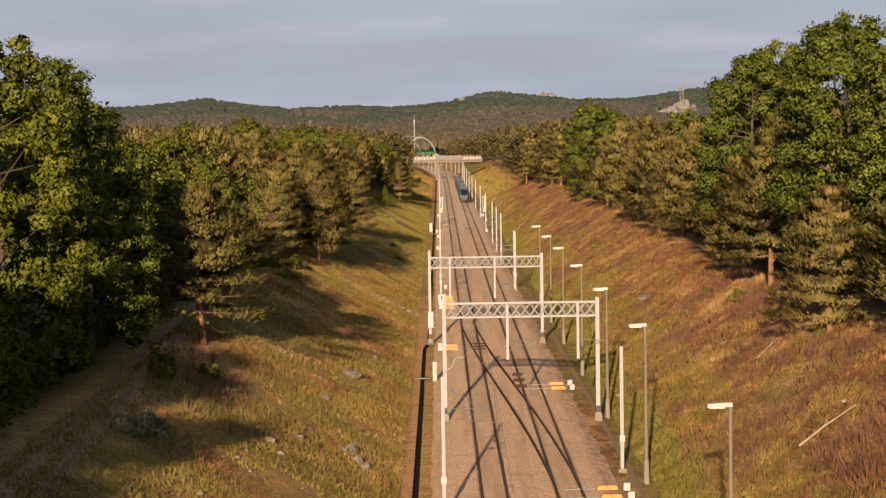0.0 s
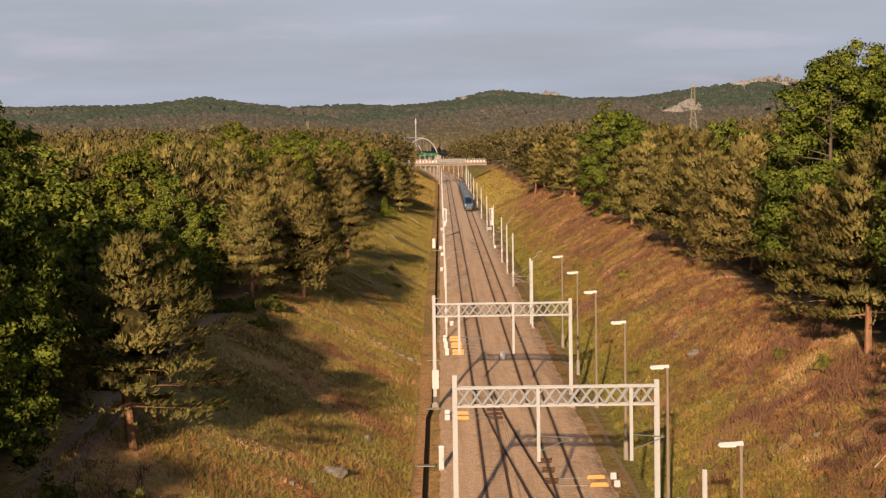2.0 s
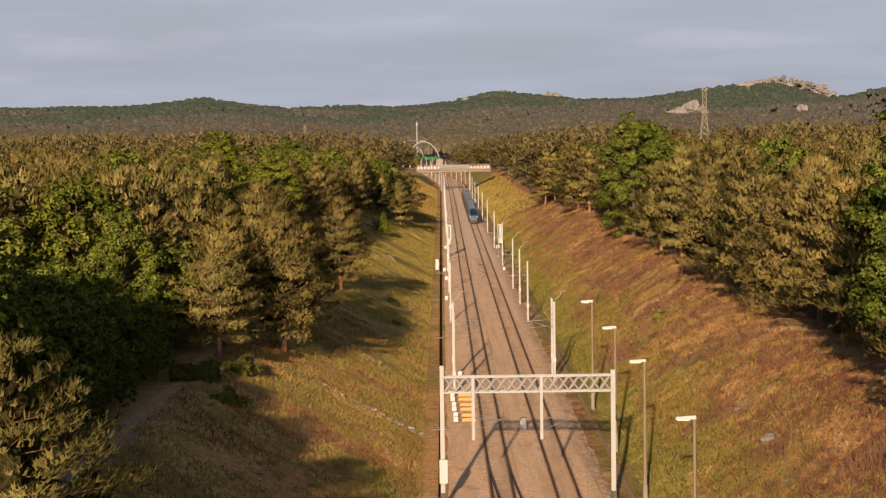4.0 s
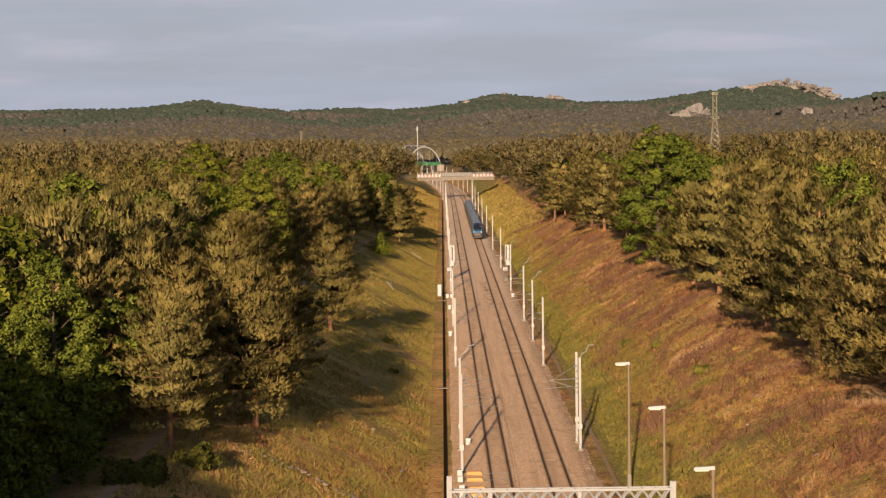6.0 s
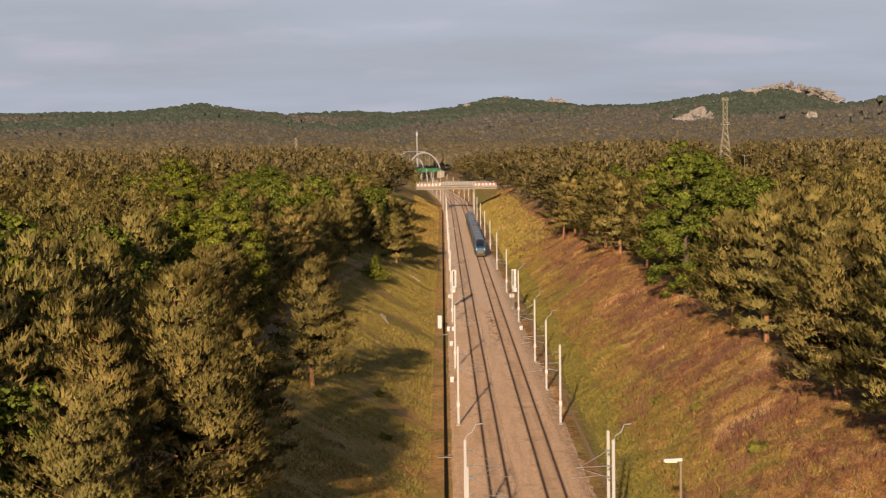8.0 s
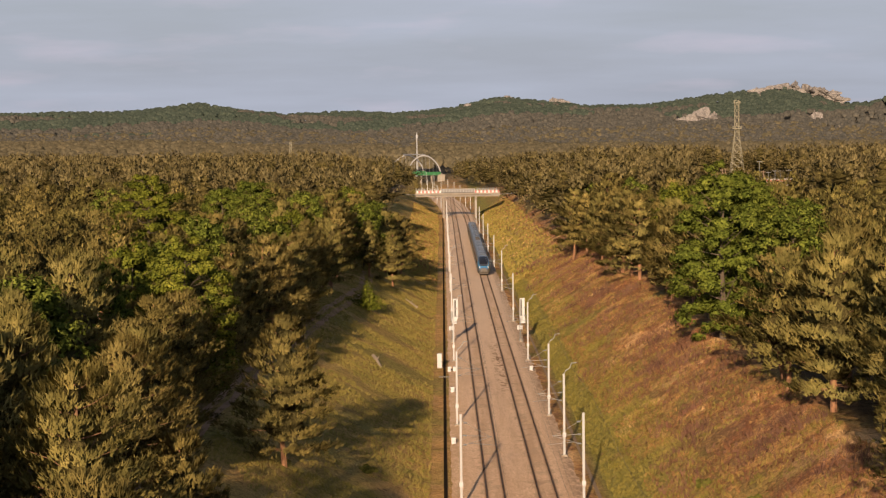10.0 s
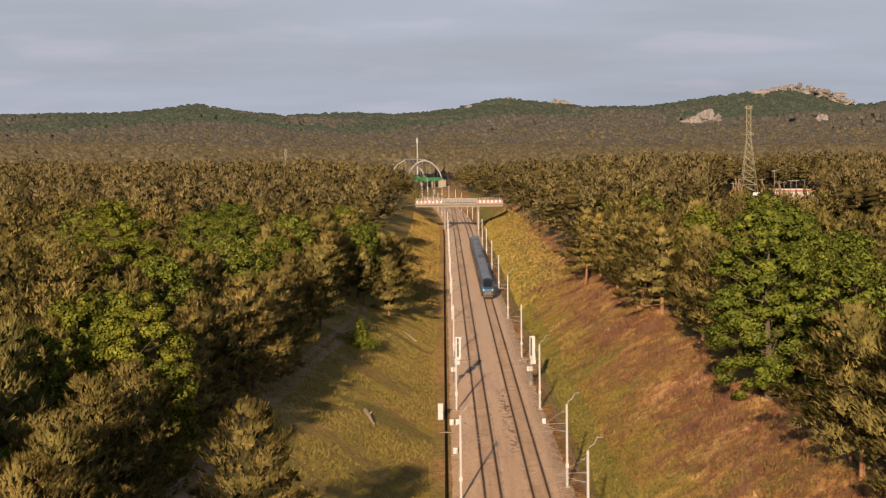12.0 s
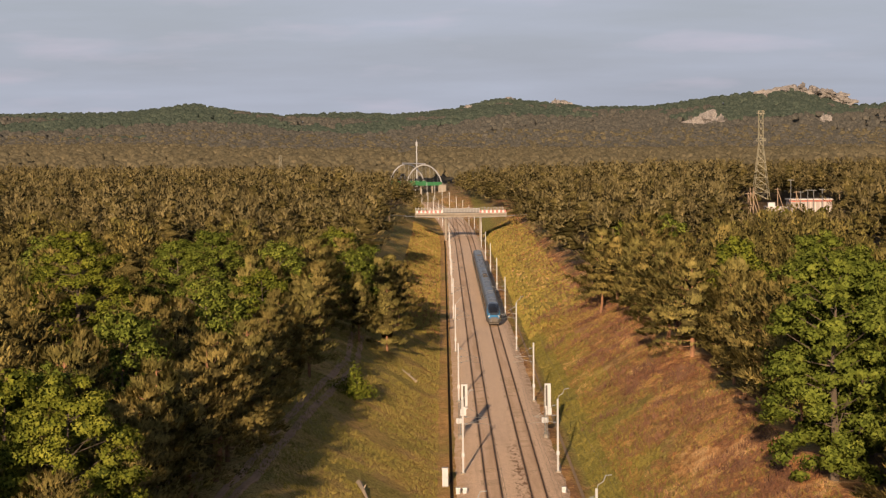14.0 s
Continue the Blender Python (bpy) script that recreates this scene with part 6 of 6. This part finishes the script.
def line_across():
    """A thin power line on timber poles that crosses the cutting before the overpass."""
    ends = []
    for x in (-24.0, 21.5):
        z = float(land(x, 905))
        p = thing("utility_pole", "weathered timber utility pole at the forest edge", "utility pole", "timber utility poles", pose(x, 905, z))
        part("pole", Shape().tube([(0, 0, 0), (0, 0, 3.6)], [0.18, 0.12], 7), WOOD_POLE, p)
        part("cross_arm", Shape().box(0, 0, 3.3, 0.15, 1.8, 0.16), WOOD_POLE, p)
        ends.append((x, z + 3.4))
    w = thing("power_line", "thin pale wires across the cutting", "overhead wire", "overhead wires above the tracks")
    for dy in (-0.8, 0.8):
        pts = [(ends[0][0] + (ends[1][0] - ends[0][0]) * k / 10, 905 + dy, ends[0][1] + (ends[1][1] - ends[0][1]) * k / 10 - 1.2 * math.sin(math.pi * k / 10)) for k in range(11)]
        part("cable", Shape().tube(pts, 0.04, 3, False), WHITE, w)


line_across()

# ---- stones, dead wood, shrubs, grass ----
def stone_mesh(seed, material, detail=2, rugged=0.28, flat=0.6):
    rs = np.random.RandomState(seed)
    bm = bmesh.new()
    bmesh.ops.create_icosphere(bm, subdivisions=detail, radius=1.0)
    k = rs.rand(3) * 9
    cuts = rs.normal(size=(7, 3))
    cuts /= np.linalg.norm(cuts, axis=1)[:, None]
    lim = 0.55 + 0.35 * rs.rand(7)
    for v in bm.verts:
        p = np.array(v.co)
        for c, m in zip(cuts, lim):
            d = p @ c
            if d > m:
                p = p - c * (d - m) * 0.9
        p = p * (1 + rugged * noise.noise(Vector(p * 1.7 + k)) + 0.4 * rugged * noise.noise(Vector(p * 4.5 + k)))
        v.co = p * (1, 1, flat)
    me = bpy.data.meshes.new("stone")
    bm.to_mesh(me)
    bm.free()
    me.materials.append(material)
    return me


STONES = [stone_mesh(k, FIELD_STONE) for k in range(4)]


def field_stones():
    rs = np.random.RandomState(5)
    big = [(-12.6, 178.6, 0.75), (-11.2, 198.5, 0.55), (-11.2, 144.5, 0.55), (-10.7, 142.0, 0.5), (-10.2, 141.0, 0.42), (-13.8, 161.0, 0.5), (-15.7, 135.0, 0.45), (-14.2, 140.0, 0.45), (15.8, 226.0, 0.7), (-14.6, 170.0, 0.3)]
    for x, y, s in big:
        o = new("field_stone", STONES[rs.randint(4)])
        tagged(o, "grey weathered stone in the grassy bank", "stone", "stones on the banks")
        o.matrix_basis = Matrix.LocRotScale((x, y, float(land(x, y)) + 0.1 * s), Euler((0.2 * rs.normal(), 0.2 * rs.normal(), rs.rand() * 6)), (s * 1.2, s * 0.8, s * 1.1))
    for k in range(110):
        side = rs.rand() < 0.6
        x = -9 - 9 * rs.rand() if side else 9 + 10 * rs.rand()
        y = 108 + 190 * rs.rand() ** 1.3
        s = 0.08 + 0.2 * rs.rand() ** 2
        o = new("field_stone", STONES[rs.randint(4)])
        tagged(o, "small pale stone in the grassy bank", "stone", "stones on the banks")
        o.matrix_basis = Matrix.LocRotScale((x, y, float(land(x, y)) + 0.05), Euler((0, 0, rs.rand() * 6)), (s * 1.3, s, s))
    # a line of pale stones running down the bank
    for k in range(64):
        t = (k / 63) ** 0.8
        x, y = -19.0 + 11.0 * t + 0.12 * rs.normal(), 260.5 + 0.9 * math.sin(5 * t) + 0.35 * rs.normal()
        s = 0.08 + 0.2 * rs.rand() * (0.4 + 0.8 * t)
        o = new("field_stone", STONES[rs.randint(4)])
        tagged(o, "pale stone of a drain line down the bank", "stone", "stones of the drain line")
        o.matrix_basis = Matrix.LocRotScale((x, y, float(land(x, y)) + 0.12), Euler((0, 0, rs.rand() * 6)), (s * 1.4, s, s * 1.1))


field_stones()


def dead_wood(points, r, label):
    o = thing("fallen_log", label, "log", "fallen logs on the banks")
    pts = [(x, y, float(land(x, y)) + 0.18 + dz) for x, y, dz in points]
    part("stem", Shape().tube(pts, [r * (1 - 0.6 * k / (len(pts) - 1)) for k in range(len(pts))], 7), WOOD_PALE, o)
    x, y, z = pts[1]
    part("branch_stub", Shape().tube([(x, y, z), (x + 0.3, y + 0.2, z + 0.5)], [r * 0.4, 0.02], 5), WOOD_PALE, o)


dead_wood([(-15.4, 447.5, 0), (-14.9, 444.5, 0.1), (-14.3, 441, 0)], 0.28, "bleached fallen log lying in the grass")
dead_wood([(-11.2, 544, 0), (-12.2, 547, 0.1), (-13.2, 551, 0)], 0.2, "bleached fallen log lying in the grass")
dead_wood([(14.9, 128.8, 0.1), (16.4, 129.4, 0.25), (18.4, 130, 0.15)], 0.08, "bleached fallen branch on the dry bank")
dead_wood([(17.3, 160, 0.1), (18.4, 161, 0.2), (18.9, 161.5, 0.15)], 0.05, "bleached fallen branch on the dry bank")


def crag(x, y, z, parts_, label):
    """A limestone outcrop of several weathered blocks."""
    c = thing("limestone_crag", label, "rock", "limestone crags on the hills", pose(x, y - 25, z + 5))
    for k, (dx, dz, w, h) in enumerate(parts_):
        o = part("rock_block", CRAGS[k % 3], LIMESTONE, c)
        o.location, o.scale, o.rotation_euler = (dx, 6.0 * (k % 2), dz), (w, 9.0, h), (0, 0, 0.4 * k)


CRAGS = [stone_mesh(20 + k, LIMESTONE, 3, 0.7, 1.0) for k in range(3)]
crag(36, 3560, 58, [(-4, 4, 7, 7), (4, 2, 6, 5), (0, 8, 3, 6)], "pale limestone crag on the wooded hilltop")
crag(96, 3580, 70, [(-9, 3, 8, 8), (2, 6, 10, 9), (12, 4, 9, 6)], "pale limestone crag on the wooded hilltop")
crag(180, 3590, 67, [(-5, 4, 7, 9), (6, 5, 8, 7), (15, 3, 6, 5)], "pale limestone crag on the wooded hilltop")
crag(344, 3010, 32, [(-24, 5, 12, 6), (-8, 9, 14, 11), (2, 12, 12, 12), (14, 6, 12, 10), (-2, 4, 22, 8)], "pale limestone cliff above the forest")
crag(494, 3010, 28, [(0, 8, 6, 12), (-3, 4, 5, 7), (3, 13, 4, 7)], "pale limestone needle among the trees")
crag(558, 3560, 80, [(-56, 3, 17, 8), (-36, 7, 20, 9), (-15, 10, 20, 9), (3, 11, 22, 10), (22, 8, 22, 10), (41, 4, 20, 9), (58, -2, 18, 8), (74, -9, 14, 7), (10, 1, 26, 10), (-30, -2, 22, 9)], "long pale limestone ridge crowning the hill")


def bush(name, x, y, r, h, material, label, seed):
    rs = np.random.RandomState(seed)
    n = int(800 * max(1.0, r))
    d = rs.normal(size=(n, 3))
    d /= np.linalg.norm(d, axis=1)[:, None]
    d[:, 2] = np.abs(d[:, 2])
    c = d * (0.6 + 0.45 * rs.rand(n))[:, None] * (r, r, h) * (1 + 0.25 * np.sin(d[:, :1] * 6 + seed))
    v, t = leaves(rs, c, d, 0.22)
    b = thing(name, label, "bush", "bushes on the banks", pose(x, y, float(land(x, y))))
    part("foliage", raw_mesh("foliage", v, t, material), material, b)
    st = Shape()
    for k in range(6):
        a = k * 1.05
        st.tube([(0, 0, -0.1), (math.cos(a) * r * 0.3, math.sin(a) * r * 0.3, h * 0.4), (math.cos(a) * r * 0.7, math.sin(a) * r * 0.7, h * 0.8)], [0.05, 0.03, 0.01], 4, False)
    part("stem", st, BARK_GREY, b)


bush("leafy_bush", -18.1, 500, 2.6, 3.5, LEAF_YELLOW, "round yellow-green bush on the grassy bank", 1)
for k, (x, y, r, h) in enumerate(((-22.6, 139, 0.9, 2.0), (-20.5, 147, 0.7, 0.9), (-24.5, 240, 2.2, 1.4), (-22.2, 249, 1.8, 1.1), (-21.5, 232, 1.4, 0.9), (20.6, 192, 0.9, 0.8), (19.3, 203, 0.6, 0.6), (17.2, 310, 1.0, 0.6), (14.0, 352, 0.7, 0.5), (16.0, 338, 0.6, 0.5), (-13.4, 366, 0.9, 0.5), (-12.2, 340, 0.6, 0.4))):
    bush("leafy_bush", x, y, r, h, LEAF_DULL, "low green bush on the bank", 10 + k)
for k, (x, y, r, h) in enumerate(((-20.7, 121, 0.8, 1.25), (-21.7, 119, 1.0, 1.0))):
    bush("leafy_bush", x, y, r, h, LEAF_GREY, "pale grey-green bush beside the dirt road", 40 + k)


def blades(name, label, material, places, rs, count, length, width, spread, lift):
    p = np.array(places)
    c = np.stack([p[:, 0], p[:, 1], land(p[:, 0], p[:, 1]) - 0.03], 1)
    out = np.zeros_like(c)
    soft = np.tile((0.0, -0.55, 0.8), (len(c), 1))
    v, t, nrm = spikes(rs, c, out, count, length, width, spread, lift, soft)
    tagged(new(name, raw_mesh(name, v, t, material, True, nrm)), label, "grass", kind="stuff")


def build_grass():
    rs = np.random.RandomState(77)

    def band(n, x0, x1, y0, y1, power):
        y = y0 + (y1 - y0) * rs.rand(n) ** power
        x = x0 + (x1 - x0) * rs.rand(n)
        return x, y

    def keep(x, y, size, seed, cut):
        k = rough(x, y, size, seed) + 0.5 * rough(x, y, size / 3, seed + 2) > cut
        return np.stack([x[k], y[k]], 1)

    x, y = band(78000, -25, -8.0, 92, 640, 1.25)
    blades("grass", "olive-yellow grass tufts on the bank", GRASS_GREEN, keep(x, y, 11, 1, -0.45), rs, 3, 0.34, 0.030, 0.55, 0.7)
    x, y = band(30000, -25, -8.0, 92, 330, 1.1)
    blades("grass", "dry straw-coloured grass tufts on the bank", GRASS, keep(x, y, 9, 4, -0.2), rs, 3, 0.36, 0.028, 0.6, 0.65)
    x, y = band(64000, 10.5, 24, 92, 640, 1.4)
    blades("grass", "dry straw-coloured grass tufts on the bank", GRASS, keep(x, y, 12, 2, -0.35), rs, 3, 0.36, 0.028, 0.65, 0.55)
    x, y = band(46000, 7.9, 15.0, 92, 640, 1.4)
    blades("grass", "olive-yellow grass tufts on the bank", GRASS_GREEN, keep(x, y, 14, 6, -0.45), rs, 3, 0.32, 0.030, 0.55, 0.7)
    x, y = band(28000, 12, 24, 92, 640, 1.4)
    blades("grass", "olive-yellow grass tufts on the bank", GRASS_GREEN, keep(x, y, 8, 13, 0.0), rs, 3, 0.30, 0.035, 0.5, 0.8)
    for x0, x1 in ((-25, -8.0), (8.5, 24)):
        x, y = band(9000, x0, x1, -60, 92, 0.6)
        blades("grass", "olive-yellow grass tufts on the bank", GRASS_GREEN, keep(x, y, 11, 1, -0.45), rs, 3, 0.34, 0.030, 0.55, 0.7)
    spots = [(11 + 12 * rs.rand(), 98 + 550 * rs.rand() ** 1.2, 0.7 + 1.8 * rs.rand() ** 2) for _ in range(130)]
    x, y = np.concatenate([[cx + rr * rs.normal(size=int(42 * rr)), cy + 1.6 * rr * rs.normal(size=int(42 * rr))] for cx, cy, rr in spots], 1)
    inside = (x > 9.5) & (x < 24)
    blades("scrub", "reddish-brown bare scrub and dead bracken", SCRUB, np.stack([x[inside], y[inside]], 1), rs, 6, 0.75, 0.028, 0.55, 0.85)
    x, y = -20.3 + 1.3 * rs.normal(size=130), 145 + 8 * rs.normal(size=130)
    blades("scrub", "reddish dead stalks at the edge of the forest track", SCRUB, np.stack([x, y], 1), rs, 5, 0.8, 0.03, 0.4, 1.0)

    for x0, x1, mat, cut in ((-17, -8.0, GRASS_GREEN, 0.75), (-17, -8.0, GRASS, 0.35), (8.0, 19, GRASS_GREEN, 0.75), (8.0, 20, GRASS, 0.15)):
        x, y = band(9000, 0, 1, 620, 1000, 1.0)
        x = x0 + (x1 - x0) * (x ** 1.9 if x1 == 19 else x)
        p = np.stack([x, y], 1)[rs.rand(len(x)) < cut]
        p[:, 0] += centre(p[:, 1])
        blades("grass", "olive and straw-coloured grass on the far banks", mat, p, rs, 3, 0.45, 0.12, 0.5, 0.8)


build_grass()
